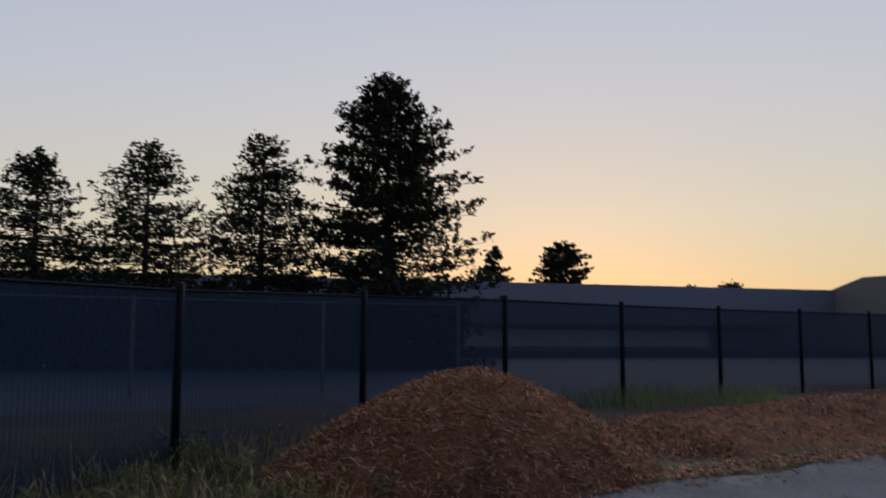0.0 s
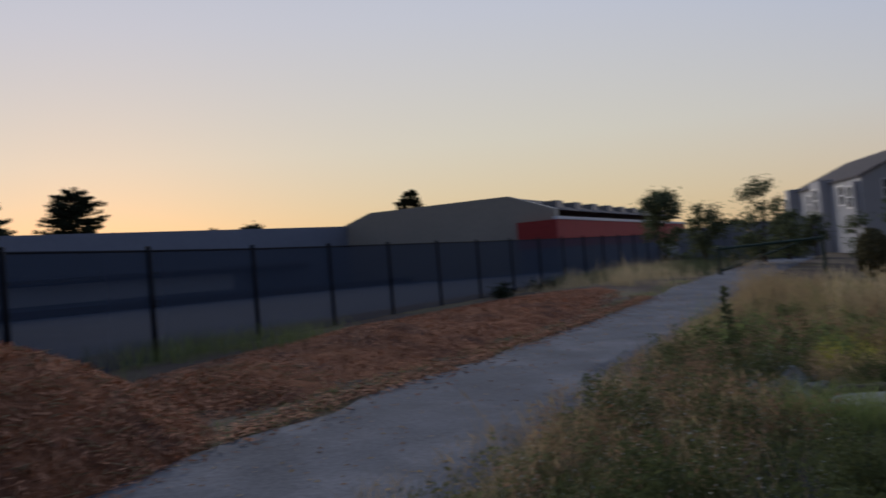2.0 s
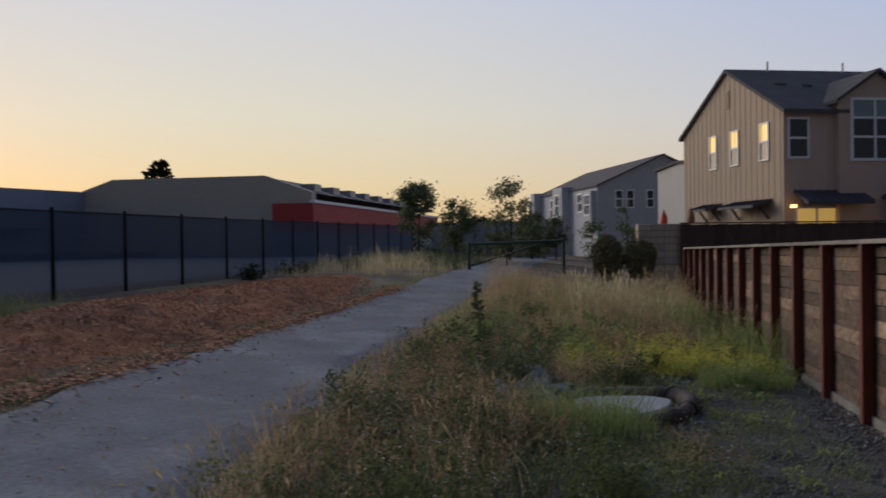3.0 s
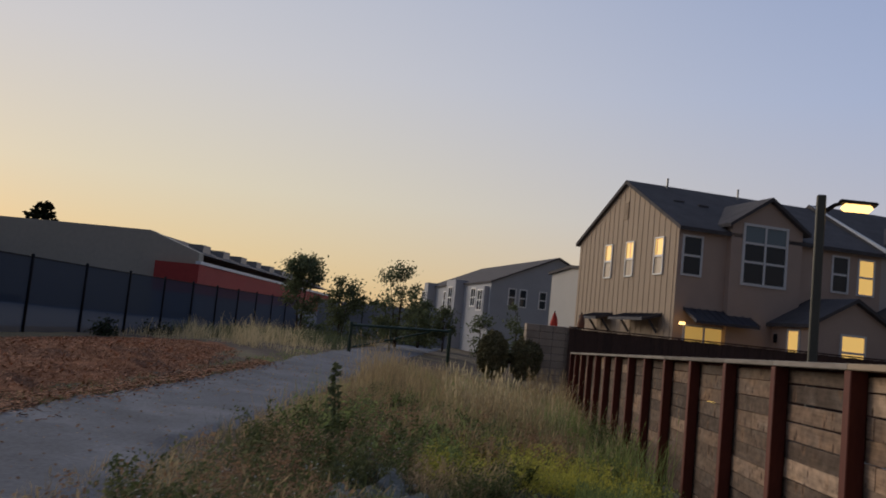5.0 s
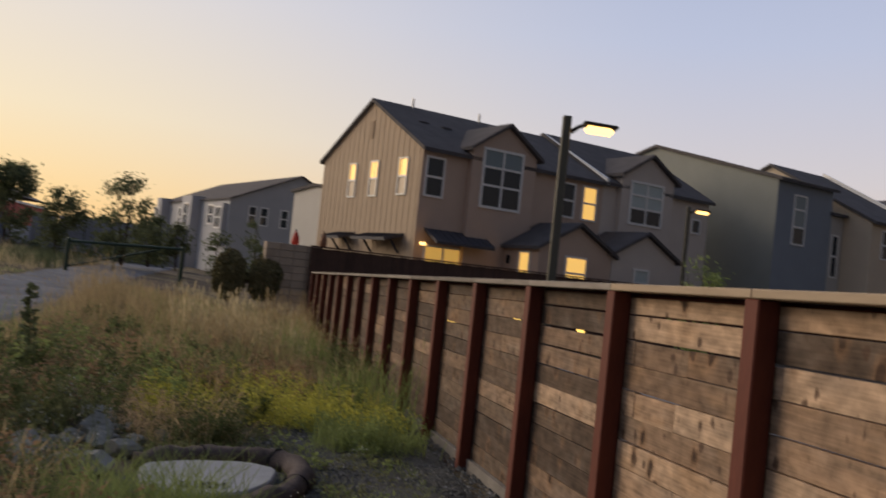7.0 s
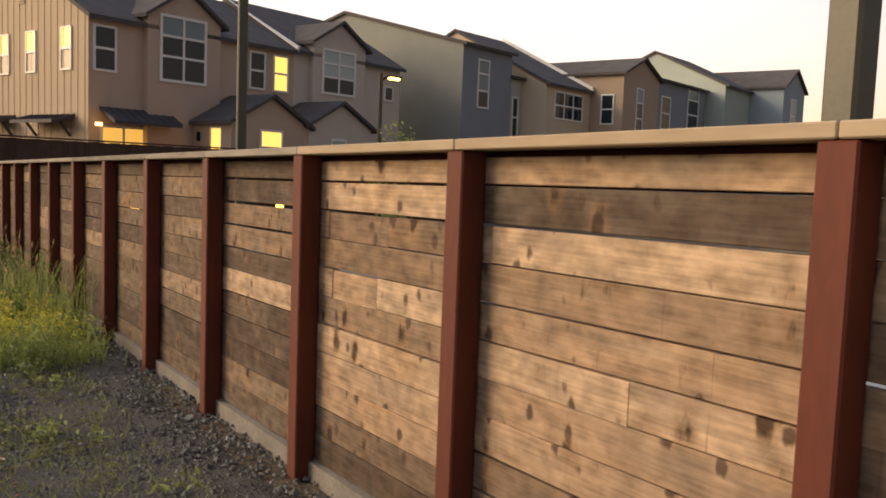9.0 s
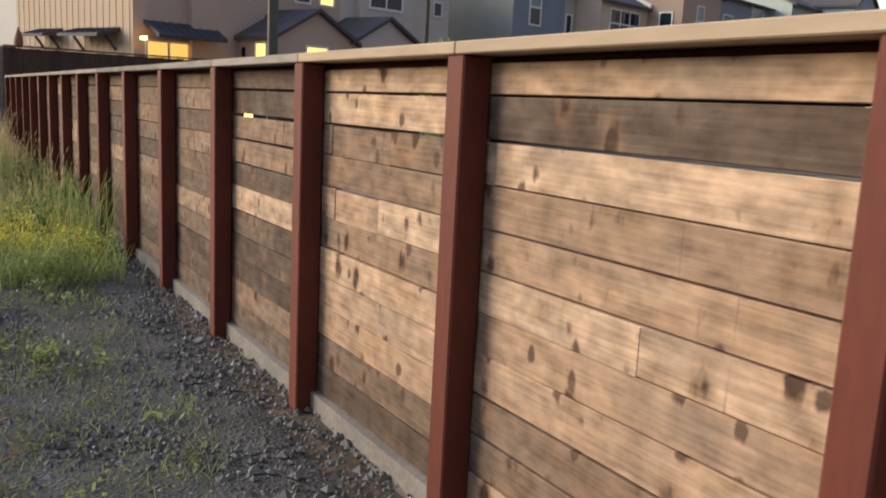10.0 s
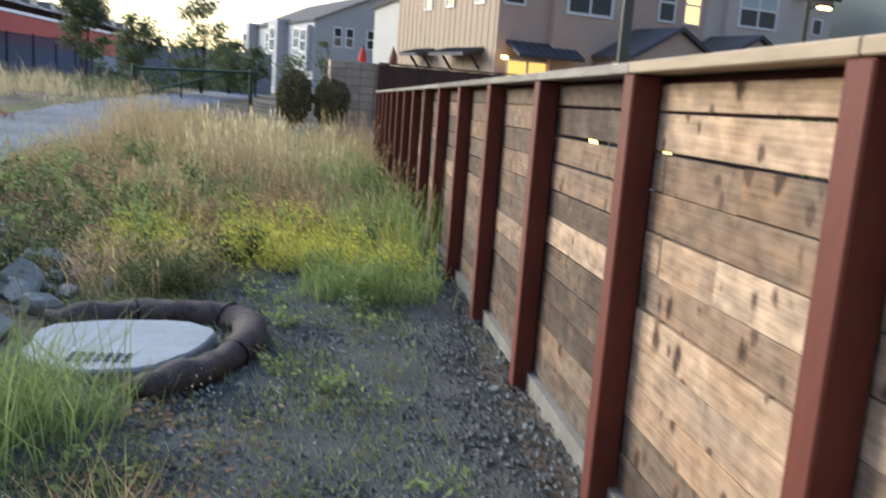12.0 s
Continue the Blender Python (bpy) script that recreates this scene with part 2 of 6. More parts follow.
M = {
    "cap": material("fence_cap", (0.38, 0.295, 0.21), 0.8, vary=0.2, scale=3, fine=30, bump=0.3, bump_size=0.004, per_object=0.2,
                    stretch=(1, 0.15, 1), spec=0.2),
    "old_cap": material("weathered_cap", (0.25, 0.22, 0.19), 0.85, vary=0.35, scale=3, fine=30, bump=0.3, bump_size=0.004, per_object=0.3,
                        stretch=(1, 0.15, 1), spec=0.2),
    "post": material("red_brown_post", (0.125, 0.030, 0.018), 0.7, vary=0.2, scale=4, fine=40, bump=0.25, bump_size=0.003,
                     stretch=(1, 1, 0.3), per_object=0.12, spec=0.35),
    "footing": material("concrete_footing", (0.20, 0.18, 0.16), 0.9, vary=0.3, scale=5, fine=50, bump=0.4),
    "soil": material("soil", (0.135, 0.105, 0.08), 0.95, vary=0.35, scale=0.8, fine=14, bump=0.6, bump_size=0.05,
                     second=(0.19, 0.16, 0.095), second_scale=0.5, second_amount=0.5, spec=0.1),
    "gravel": material("dark_gravel", (0.086, 0.087, 0.082), 0.95, vary=0.5, scale=4, fine=60, bump=1.0, bump_size=0.025, spec=0.2),
    "stone": material("gravel_stone", (0.128, 0.13, 0.125), 0.9, vary=0.3, scale=20, fine=80, per_island=0.5, bump=0.2, spec=0.2),
    "pale_stone": material("pale_stone", (0.30, 0.30, 0.30), 0.9, vary=0.3, scale=20, fine=80, per_island=0.5, bump=0.2, spec=0.2),
    "path": material("gravel_path", (0.158, 0.163, 0.177), 0.95, vary=0.35, scale=1.2, fine=22, bump=0.5, bump_size=0.02,
                     second=(0.205, 0.208, 0.22), second_scale=0.9, second_amount=0.5, spec=0.15),
    "mulch": material("mulch", (0.34, 0.155, 0.08), 0.95, vary=0.5, scale=2.5, fine=28, bump=1.0, bump_size=0.05,
                      second=(0.19, 0.095, 0.06), second_scale=0.9, second_amount=0.5, spec=0.1),
    "chip": material("wood_chip", (0.50, 0.255, 0.14), 0.9, vary=0.5, scale=0.8, fine=60, per_island=0.9, bump=0.0, spec=0.1),
    "lot": material("asphalt_lot", (0.115, 0.145, 0.205), 0.95, vary=0.25, scale=0.25, fine=6, bump=0.3, spec=0.2),
    "steel": material("black_steel", (0.012, 0.013, 0.017), 0.7, metal=0.0, vary=0.2, scale=5, fine=50, bump=0.1, spec=0.15),
    "bronze": material("dark_bronze", (0.085, 0.078, 0.056), 0.5, metal=0.0, vary=0.15, scale=5, fine=50, bump=0.05),
    "galvanised": material("galvanised_steel", (0.30, 0.30, 0.30), 0.5, metal=0.6, vary=0.15, scale=5, fine=40, bump=0.05),
    "green_paint": material("dark_green_paint", (0.02, 0.05, 0.028), 0.5, vary=0.2, scale=6, fine=40, bump=0.1),
    "wh_grey": material("grey_metal_wall", (0.25, 0.27, 0.32), 0.75, vary=0.1, scale=0.3, fine=3, bump=0.1),
    "wh_beige": material("beige_metal_wall", (0.47, 0.42, 0.33), 0.75, vary=0.1, scale=0.3, fine=3, bump=0.1),
    "wh_red": material("red_metal_wall", (0.42, 0.045, 0.035), 0.7, vary=0.12, scale=0.4, fine=4, bump=0.1),
    "wh_roof": material("dark_roofing", (0.10, 0.085, 0.08), 0.85, vary=0.2, scale=0.5, fine=5, bump=0.2),
    "bark": material("bark", (0.075, 0.055, 0.042), 0.95, vary=0.3, scale=4, fine=30, bump=0.6, stretch=(1, 1, 0.25), spec=0.1),
    "needles": material("conifer_needles", (0.034, 0.042, 0.022), 0.9, vary=0.3, scale=1, fine=8, per_island=0.5, bump=0, spec=0.1),
    "leaves": material("shrub_leaves", (0.135, 0.16, 0.085), 0.8, through=0.4, vary=0.3, scale=2, fine=10, per_island=0.6, bump=0, spec=0.2),
    "weed_leaves": material("weed_leaves", (0.19, 0.20, 0.10), 0.85, through=0.4, vary=0.3, scale=2, fine=10, per_island=0.6, bump=0, spec=0.15),
    "bush_leaves": material("bushy_weed_leaves", (0.13, 0.155, 0.065), 0.85, through=0.3, vary=0.3, scale=2, fine=10, per_island=0.6, bump=0, spec=0.15),
    "hedge": material("dark_hedge_leaves", (0.04, 0.055, 0.028), 0.9, vary=0.3, scale=2, fine=10, per_island=0.6, bump=0, spec=0.1),
    "shrub_dark": material("dull_shrub_leaves", (0.21, 0.19, 0.10), 0.9, vary=0.3, scale=2, fine=10, per_island=0.6, bump=0, spec=0.1),
    "straw": material("dry_grass", (0.47, 0.365, 0.21), 0.9, through=0.4, vary=0.2, scale=1, fine=8, per_island=0.5, bump=0, spec=0.15),
    "pale_straw": material("pale_seed_grass", (0.62, 0.52, 0.32), 0.9, through=0.4, vary=0.2, scale=1, fine=8, per_island=0.4, bump=0, spec=0.15),
    "green_grass": material("green_grass", (0.27, 0.33, 0.125), 0.85, through=0.4, vary=0.2, scale=1, fine=8, per_island=0.5, bump=0, spec=0.2),
    "lime_weed": material("lime_green_weed", (0.64, 0.60, 0.13), 0.85, through=0.4, vary=0.2, scale=1, fine=8, per_island=0.5, bump=0, spec=0.2),
    "tan_weed": material("tan_dry_weed", (0.56, 0.41, 0.26), 0.9, through=0.35, vary=0.25, scale=1, fine=8, per_island=0.6, bump=0, spec=0.1),
    "rust_weed": material("rust_brown_weed", (0.40, 0.26, 0.16), 0.9, through=0.3, vary=0.25, scale=1, fine=8, per_island=0.6, bump=0, spec=0.1),
    "flower": material("pale_flower", (0.72, 0.72, 0.64), 0.8, vary=0.1, bump=0),
    "rock": material("grey_rock", (0.25, 0.255, 0.235), 0.9, vary=0.3, scale=4, fine=30, bump=0.6, bump_size=0.02, per_object=0.2),
    "concrete": material("pale_concrete", (0.27, 0.285, 0.305), 0.85, vary=0.2, scale=2.5, fine=50, bump=0.2, bump_size=0.004),
    "sock": material("brown_mesh_sock", (0.10, 0.082, 0.076), 0.95, vary=0.5, scale=7, fine=70, bump=0.7, bump_size=0.012, spec=0.1),
    "dark_fence": material("dark_fence_board", (0.085, 0.045, 0.032), 0.85, vary=0.25, scale=2, fine=20, per_object=0.2, stretch=(1, 1, 0.3), bump=0.3),
    "block_wall": material("tan_block", (0.44, 0.35, 0.27), 0.9, vary=0.2, scale=2, fine=25, per_object=0.25, bump=0.4),
    "wall_tan": material("tan_siding", (0.44, 0.335, 0.24), 0.85, vary=0.06, scale=1, fine=20, bump=0.1),
    "wall_brown": material("brown_stucco", (0.57, 0.43, 0.34), 0.9, vary=0.08, scale=1.5, fine=40, bump=0.15),
    "wall_taupe": material("taupe_stucco", (0.62, 0.55, 0.49), 0.9, vary=0.08, scale=1.5, fine=40, bump=0.15),
    "wall_slate": material("slate_siding", (0.25, 0.285, 0.33), 0.85, vary=0.08, scale=1.2, fine=30, bump=0.1),
    "wall_olive": material("grey_green_stucco", (0.235, 0.25, 0.235), 0.9, vary=0.08, scale=1.2, fine=30, bump=0.1),
    "wall_sand": material("sand_stucco", (0.64, 0.53, 0.40), 0.9, vary=0.08, scale=1.2, fine=30, bump=0.1),
    "wall_clay": material("clay_stucco", (0.47, 0.35, 0.265), 0.9, vary=0.08, scale=1.2, fine=30, bump=0.1),
    "wall_blue": material("pale_blue_siding", (0.32, 0.40, 0.445), 0.85, vary=0.08, scale=1.2, fine=30, bump=0.1),
    "wall_grey": material("grey_stucco", (0.45, 0.455, 0.47), 0.9, vary=0.08, scale=1.2, fine=30, bump=0.1),
    "wall_mint": material("pale_green_siding", (0.40, 0.47, 0.44), 0.85, vary=0.08, scale=1.2, fine=30, bump=0.1),
    "wall_pale": material("pale_grey_siding", (0.46, 0.46, 0.48), 0.9, vary=0.06, scale=1.2, fine=30, bump=0.1),
    "wall_white": material("white_stucco", (0.50, 0.48, 0.45), 0.9, vary=0.06, scale=1.2, fine=30, bump=0.1),
    "roof": material("asphalt_shingle", (0.10, 0.092, 0.092), 0.95, vary=0.3, scale=2, fine=24, bump=0.4, per_island=0.25, spec=0.15),
    "trim": material("white_trim", (0.85, 0.84, 0.81), 0.6, vary=0.05, bump=0.05),
    "awning": material("dark_metal_awning", (0.06, 0.058, 0.07), 0.75, vary=0.2, scale=3, fine=30, bump=0.1),
    "glass": glass_material("window_glass", (0.018, 0.03, 0.042)),
    "blind": material("pale_window_blind", (0.48, 0.56, 0.55), 0.4, vary=0.08, scale=2, fine=20, bump=0.05),
    # Upper panes coloured paler teal in place of the sky they would reflect.
    "upper_glass": glass_material("sky_tinted_upper_glass", (0.19, 0.255, 0.28), 0.05),
    "tan_curtain": material("tan_curtain", (0.56, 0.44, 0.31), 0.5, vary=0.06, scale=3, fine=30, bump=0.05),
    "warm_pane": lit_material("glowing_window", (1.0, 0.62, 0.18), 0.62),
    "lamp_glow": lit_material("lamp_glow", (1.0, 0.60, 0.20), 2.6),
    "bollard_glow": lit_material("bollard_glow", (1.0, 0.66, 0.16), 1.5),
    "patio_pane": lit_material("lit_patio_door", (0.95, 0.58, 0.15), 0.32),
    "red_cloth": material("red_cloth", (0.52, 0.05, 0.03), 0.8, vary=0.15, scale=8, fine=60, bump=0.1),
    "brown_cloth": material("brown_cloth", (0.22, 0.10, 0.055), 0.85, vary=0.15, scale=8, fine=60, bump=0.1),
}


def screen_material():
    """Perforated wind screen: partly open weave."""
    m = bpy.data.materials.new("wind_screen")
    m.use_nodes = True
    nt = m.node_tree
    b = nt.nodes["Principled BSDF"]
    b.inputs["Base Color"].default_value = (0.017, 0.037, 0.076, 1)
    b.inputs["Roughness"].default_value = 0.9
    clear, mix = nt.nodes.new("ShaderNodeBsdfTransparent"), nt.nodes.new("ShaderNodeMixShader")
    mix.inputs[0].default_value = 0.83
    nt.links.new(clear.outputs[0], mix.inputs[1])
    nt.links.new(b.outputs[0], mix.inputs[2])
    nt.links.new(mix.outputs[0], nt.nodes["Material Output"].inputs[0])
    return m


M["screen"] = screen_material()


def board_material(name, tones, pale):
    """Weathered boards: a tone for each board, grain along it, blotches, dark knots and streaks."""
    m = bpy.data.materials.new(name)
    m.use_nodes = True
    nt = m.node_tree
    L = nt.links.new

    def node(kind, **values):
        n = nt.nodes.new(kind)
        for k, v in values.items():
            n.inputs[k].default_value = v
        return n

    def maths(op, a, b):
        n = nt.nodes.new("ShaderNodeMath")
        n.operation = op
        for socket, v in zip(n.inputs, (a, b)):
            if isinstance(v, (int, float)):
                socket.default_value = v
            else:
                L(v, socket)
        return n.outputs[0]

    def mixed(factor, a, b):
        n = nt.nodes.new("ShaderNodeMix")
        n.data_type = "RGBA"
        for socket, v in (("Factor", factor), ("A", a), ("B", b)):
            if isinstance(v, (int, float, tuple)):
                n.inputs[socket].default_value = v
            else:
                L(v, n.inputs[socket])
        return n.outputs["Result"]

    def clip(v, lo, hi, out_lo=0.0, out_hi=1.0):
        n = node("ShaderNodeMapRange")
        n.inputs["From Min"].default_value, n.inputs["From Max"].default_value = lo, hi
        n.inputs["To Min"].default_value, n.inputs["To Max"].default_value = out_lo, out_hi
        L(v, n.inputs["Value"])
        return n.outputs[0]

    rnd = nt.nodes.new("ShaderNodeObjectInfo").outputs["Random"]
    sep = nt.nodes.new("ShaderNodeSeparateXYZ")
    L(nt.nodes.new("ShaderNodeNewGeometry").outputs["Position"], sep.inputs[0])
    y, z = maths("ADD", sep.outputs["Y"], maths("MULTIPLY", rnd, 41.0)), maths("ADD", sep.outputs["Z"], maths("MULTIPLY", rnd, 17.0))

    def field(ky, kz):
        c = nt.nodes.new("ShaderNodeCombineXYZ")
        L(maths("MULTIPLY", y, ky), c.inputs[0])
        L(maths("MULTIPLY", z, kz), c.inputs[1])
        return c.outputs[0]

    def cloud(ky, kz, detail=4.0):
        n = node("ShaderNodeTexNoise", Scale=1.0, Detail=detail)
        L(field(ky, kz), n.inputs["Vector"])
        return n.outputs[0]

    tone = nt.nodes.new("ShaderNodeValToRGB")
    els = tone.color_ramp.elements
    els[0].position, els[0].color = 0.0, tones[0]
    els[1].position, els[1].color = 1.0, tones[2]
    els.new(0.5).color = tones[1]
    L(rnd, tone.inputs[0])
    knots = node("ShaderNodeTexVoronoi", Scale=1.0, Randomness=1.0)
    knots.feature = "F1"
    L(field(5.6, 3.2), knots.inputs["Vector"])
    pick = nt.nodes.new("ShaderNodeSeparateXYZ")
    L(knots.outputs["Color"], pick.inputs[0])
    warp = maths("ADD", knots.outputs["Distance"], maths("MULTIPLY", maths("SUBTRACT", cloud(30, 14), 0.5), 0.28))
    warp = maths("ADD", warp, maths("MULTIPLY", pick.outputs[0], 0.10))
    small = node("ShaderNodeTexVoronoi", Scale=1.0, Randomness=1.0)
    L(field(9.0, 6.5), small.inputs["Vector"])
    fleck = maths("ADD", small.outputs["Distance"], maths("MULTIPLY", maths("SUBTRACT", cloud(40, 15), 0.5), 0.3))
    grain = maths("ADD", maths("MULTIPLY", cloud(3.0, 85.0, 5.0), 0.36), maths("MULTIPLY", cloud(10.0, 16.0, 7.0), 0.64))
    blotch = cloud(2.3, 5.0)
    streak = cloud(34.0, 1.1, 2.0)
    orange = cloud(1.6, 3.0, 3.0)
    col = mixed(clip(blotch, 0.48, 0.70, 0.0, 0.5), tone.outputs[0], (0.185, 0.15, 0.125, 1))
    col = mixed(clip(orange, 0.56, 0.72, 0.0, pale), col, (0.47, 0.27, 0.13, 1))
    col = mixed(clip(cloud(7.0, 5.0, 5.0), 0.56, 0.70, 0.0, 0.26), col, (0.16, 0.115, 0.085, 1))
    col = mixed(clip(cloud(15.0, 6.5, 4.0), 0.66, 0.74, 0.0, 0.6), col, (0.075, 0.05, 0.038, 1))
    col = mixed(clip(streak, 0.69, 0.75, 0.0, 0.45), col, (0.10, 0.07, 0.055, 1))
    col = mixed(clip(warp, 0.36, 0.10, 0.0, 0.75), col, (0.25, 0.14, 0.075, 1))
    col = mixed(clip(warp, 0.23, 0.15, 0.0, 0.95), col, (0.055, 0.033, 0.024, 1))
    col = mixed(clip(fleck, 0.22, 0.13, 0.0, 0.9), col, (0.09, 0.055, 0.04, 1))
    col = mixed(clip(cloud(0.9, 9.0, 5.0), 0.55, 0.75, 0.0, pale), col, (0.36, 0.30, 0.24, 1))
    lift = nt.nodes.new("ShaderNodeVectorMath")
    lift.operation = "SCALE"
    L(col, lift.inputs[0])
    L(clip(grain, 0.35, 0.65, 0.58, 1.32), lift.inputs["Scale"])
    bsdf = nt.nodes["Principled BSDF"]
    bsdf.inputs["Roughness"].default_value, bsdf.inputs["Specular IOR Level"].default_value = 0.85, 0.2
    L(lift.outputs[0], bsdf.inputs["Base Color"])
    bump = node("ShaderNodeBump", Strength=0.5, Distance=0.004)
    L(maths("ADD", grain, warp), bump.inputs["Height"])
    L(bump.outputs[0], bsdf.inputs["Normal"])
    return m


M["board"] = board_material("fence_board", ((0.37, 0.245, 0.162, 1), (0.445, 0.305, 0.207, 1), (0.515, 0.37, 0.257, 1)), 0.4)
M["mid_board"] = board_material("greyed_board", ((0.18, 0.118, 0.08, 1), (0.252, 0.168, 0.114, 1), (0.32, 0.216, 0.146, 1)), 0.3)
M["old_board"] = board_material("weathered_board", ((0.078, 0.054, 0.041, 1), (0.112, 0.078, 0.057, 1), (0.165, 0.115, 0.082, 1)), 0.1)


# ---- building helpers ----
def mesh_of(name, bm, mat, smooth=False):
    me = bpy.data.meshes.new(name)
    bm.to_mesh(me)
    bm.free()
    for one in (mat if isinstance(mat, (list, tuple)) else (mat,)):
        me.materials.append(M[one])
    if smooth:
        for p in me.polygons:
            p.use_smooth = True
    return me


def part(name, bm, mat, parent=None, label="", smooth=False):
    ob = new(name, bm if isinstance(bm, bpy.types.Mesh) else mesh_of(name, bm, mat, smooth))
    ob.parent = parent
    return tagged(ob, label)


def raw(name, verts, faces, mat, parent=None, label=""):
    me = bpy.data.meshes.new(name)
    me.from_pydata(verts, [], faces)
    me.materials.append(M[mat])
    ob = new(name, me)
    ob.parent = parent
    return tagged(ob, label)


def thing(name, m, label, category, group="", kind=""):
    ob = new(name)
    ob.matrix_basis = m
    return tagged(ob, label, category, group, kind)


def box(bm, x0, y0, z0, x1, y1, z1, bevel=0.0, m=None):
    made = bmesh.ops.create_cube(bm, size=1.0)["verts"]
    bmesh.ops.scale(bm, vec=(x1 - x0, y1 - y0, z1 - z0), verts=made)
    bmesh.ops.translate(bm, vec=((x0 + x1) / 2, (y0 + y1) / 2, (z0 + z1) / 2), verts=made)
    if bevel:
        edges = list({e for v in made for e in v.link_edges})
        made = list({v for f in bmesh.ops.bevel(bm, geom=edges, offset=bevel, segments=1, affect="EDGES")["faces"] for v in f.verts} | {v for v in made if v.is_valid})
    if m is not None:
        bmesh.ops.transform(bm, matrix=m, verts=made)
    return bm


def cube(x0, y0, z0, x1, y1, z1, bevel=0.0):
    return box(bmesh.new(), x0, y0, z0, x1, y1, z1, bevel)


def tube(bm, points, radii, sides=8, cap=True):
    """A tube through points with a radius at each."""
    rings = []
    pts = [Vector(p) for p in points]
    for i, p in enumerate(pts):
        ahead = (pts[min(i + 1, len(pts) - 1)] - pts[max(i - 1, 0)]).normalized()
        side = ahead.cross(Vector((0, 0, 1)) if abs(ahead.z) < 0.95 else Vector((1, 0, 0))).normalized()
        up = side.cross(ahead)
        r = radii[i] if isinstance(radii, (list, tuple)) else radii
        rings.append([bm.verts.new(p + r * (math.cos(a) * side + math.sin(a) * up)) for a in (2 * math.pi * k / sides for k in range(sides))])
    for a, b in zip(rings, rings[1:]):
        for k in range(sides):
            bm.faces.new((a[k], a[(k + 1) % sides], b[(k + 1) % sides], b[k]))
    if cap:
        bm.faces.new(list(reversed(rings[0])))
        bm.faces.new(rings[-1])
    return bm


def prism(bm, profile, axis_from, axis_to, frame_m):
    """A flat outline (a, z) swept along the third axis: frame_m maps (along, a, z)."""
    ends = []
    for s in (axis_from, axis_to):
        ends.append([bm.verts.new(frame_m @ Vector((s, a, z))) for a, z in profile])
    n = len(profile)
    bm.faces.new(list(reversed(ends[0])))
    bm.faces.new(ends[1])
    for k in range(n):
        bm.faces.new((ends[0][k], ends[0][(k + 1) % n], ends[1][(k + 1) % n], ends[1][k]))
    bmesh.ops.recalc_face_normals(bm, faces=bm.faces[:])
    return bm


# ---- the lie of the land ----
def smooth_step(a, b, x):
    t = min(1.0, max(0.0, (x - a) / (b - a)))
    return t * t * (3 - 2 * t)


def land(x, y):
    """Height of the ground."""
    z = 0.52 * smooth_step(-2, -13, x) + 0.30 * smooth_step(6, 26, y) * smooth_step(1.0, -5, x) * (1 - smooth_step(-8.0, -12.5, x))
    z += -0.02 * max(0.0, min(y, 20)) * smooth_step(-3, 0, x) * 0.7
    z -= 0.35 * smooth_step(0.05, 3, x)
    return z


def humps(x, y):
    """Mulch heaps over the ground."""
    def heap(cx, cy, rx, ry, h, turn=0.0, sharp=1.3):
        dx, dy = x - cx, y - cy
        c, s = math.cos(turn), math.sin(turn)
        r = math.hypot((c * dx + s * dy) / rx, (-s * dx + c * dy) / ry)
        return h * (1 - r ** sharp) if r < 1 else 0.0
    top = heap(-8.5, -1.6, 1.72, 2.4, 1.02, 0.25, 1.5)
    bed = heap(-9.6, 10.2, 2.2, 11.6, 0.20, 0.05, 2.2)
    bed += heap(-9.3, 6.4, 1.5, 2.4, 0.22, 0.2, 1.3) + heap(-8.9, 2.2, 1.2, 1.5, 0.15, 0.1, 1.3) + heap(-9.0, 12, 1.5, 3.0, 0.07, -0.2, 1.4)
    return max(top, bed)


def ground_sheet():
    def lines(lo, hi, fine_lo, fine_hi, step, grow=1.35):
        out, v, s = list(np.arange(fine_lo, fine_hi + 1e-6, step)), fine_hi, step
        while v < hi:
            s *= grow
            v += s
            out.append(min(v, hi))
        v, s = fine_lo, step
        while v > lo:
            s *= grow
            v -= s
            out.insert(0, max(v, lo))
        return out
    xs, ys = lines(-1500, 1500, -15, 3, 0.22), lines(-1500, 1500, -9, 30, 0.25)
    verts = [(x, y, land(x, y) + (0.03 * noise.noise((x * 1.3, y * 1.3, 0)) if -15 < x < 3 and -9 < y < 30 else 0)) for y in ys for x in xs]
    n = len(xs)
    faces = [(j * n + i, j * n + i + 1, (j + 1) * n + i + 1, (j + 1) * n + i) for j in range(len(ys) - 1) for i in range(n - 1)]
    ob = raw("ground", verts, faces, "soil")
    for p in ob.data.polygons:
        p.use_smooth = True
    return tagged(ob, "dry brown earth with sparse weeds", "ground", kind="structure")


def strip(name, x_of, y0, y1, step, lift, mat, label, category, bumps=0.02, cross=18, height=None):
    """A ground cover between two edges that follow y; it sinks into the ground at its edges."""
    rows = int((y1 - y0) / step)
    verts, faces = [], []
    for j in range(rows + 1):
        y = y0 + (y1 - y0) * j / rows
        a, b = x_of(y)
        for i in range(cross + 1):
            s = i / cross
            x = a + (b - a) * s
            edge = min(s, 1 - s) * cross
            z = land(x, y) + (lift if edge >= 1 else -0.05) + bumps * noise.noise((x * 2.1, y * 2.1, 3))
            if height:
                z += height(x, y)
            verts.append((x, y, z))
    n = cross + 1
    faces = [(j * n + i, j * n + i + 1, (j + 1) * n + i + 1, (j + 1) * n + i) for j in range(rows) for i in range(cross)]
    ob = raw(name, verts, faces, mat)
    for p in ob.data.polygons:
        p.use_smooth = True
    return tagged(ob, label, category, kind="structure")


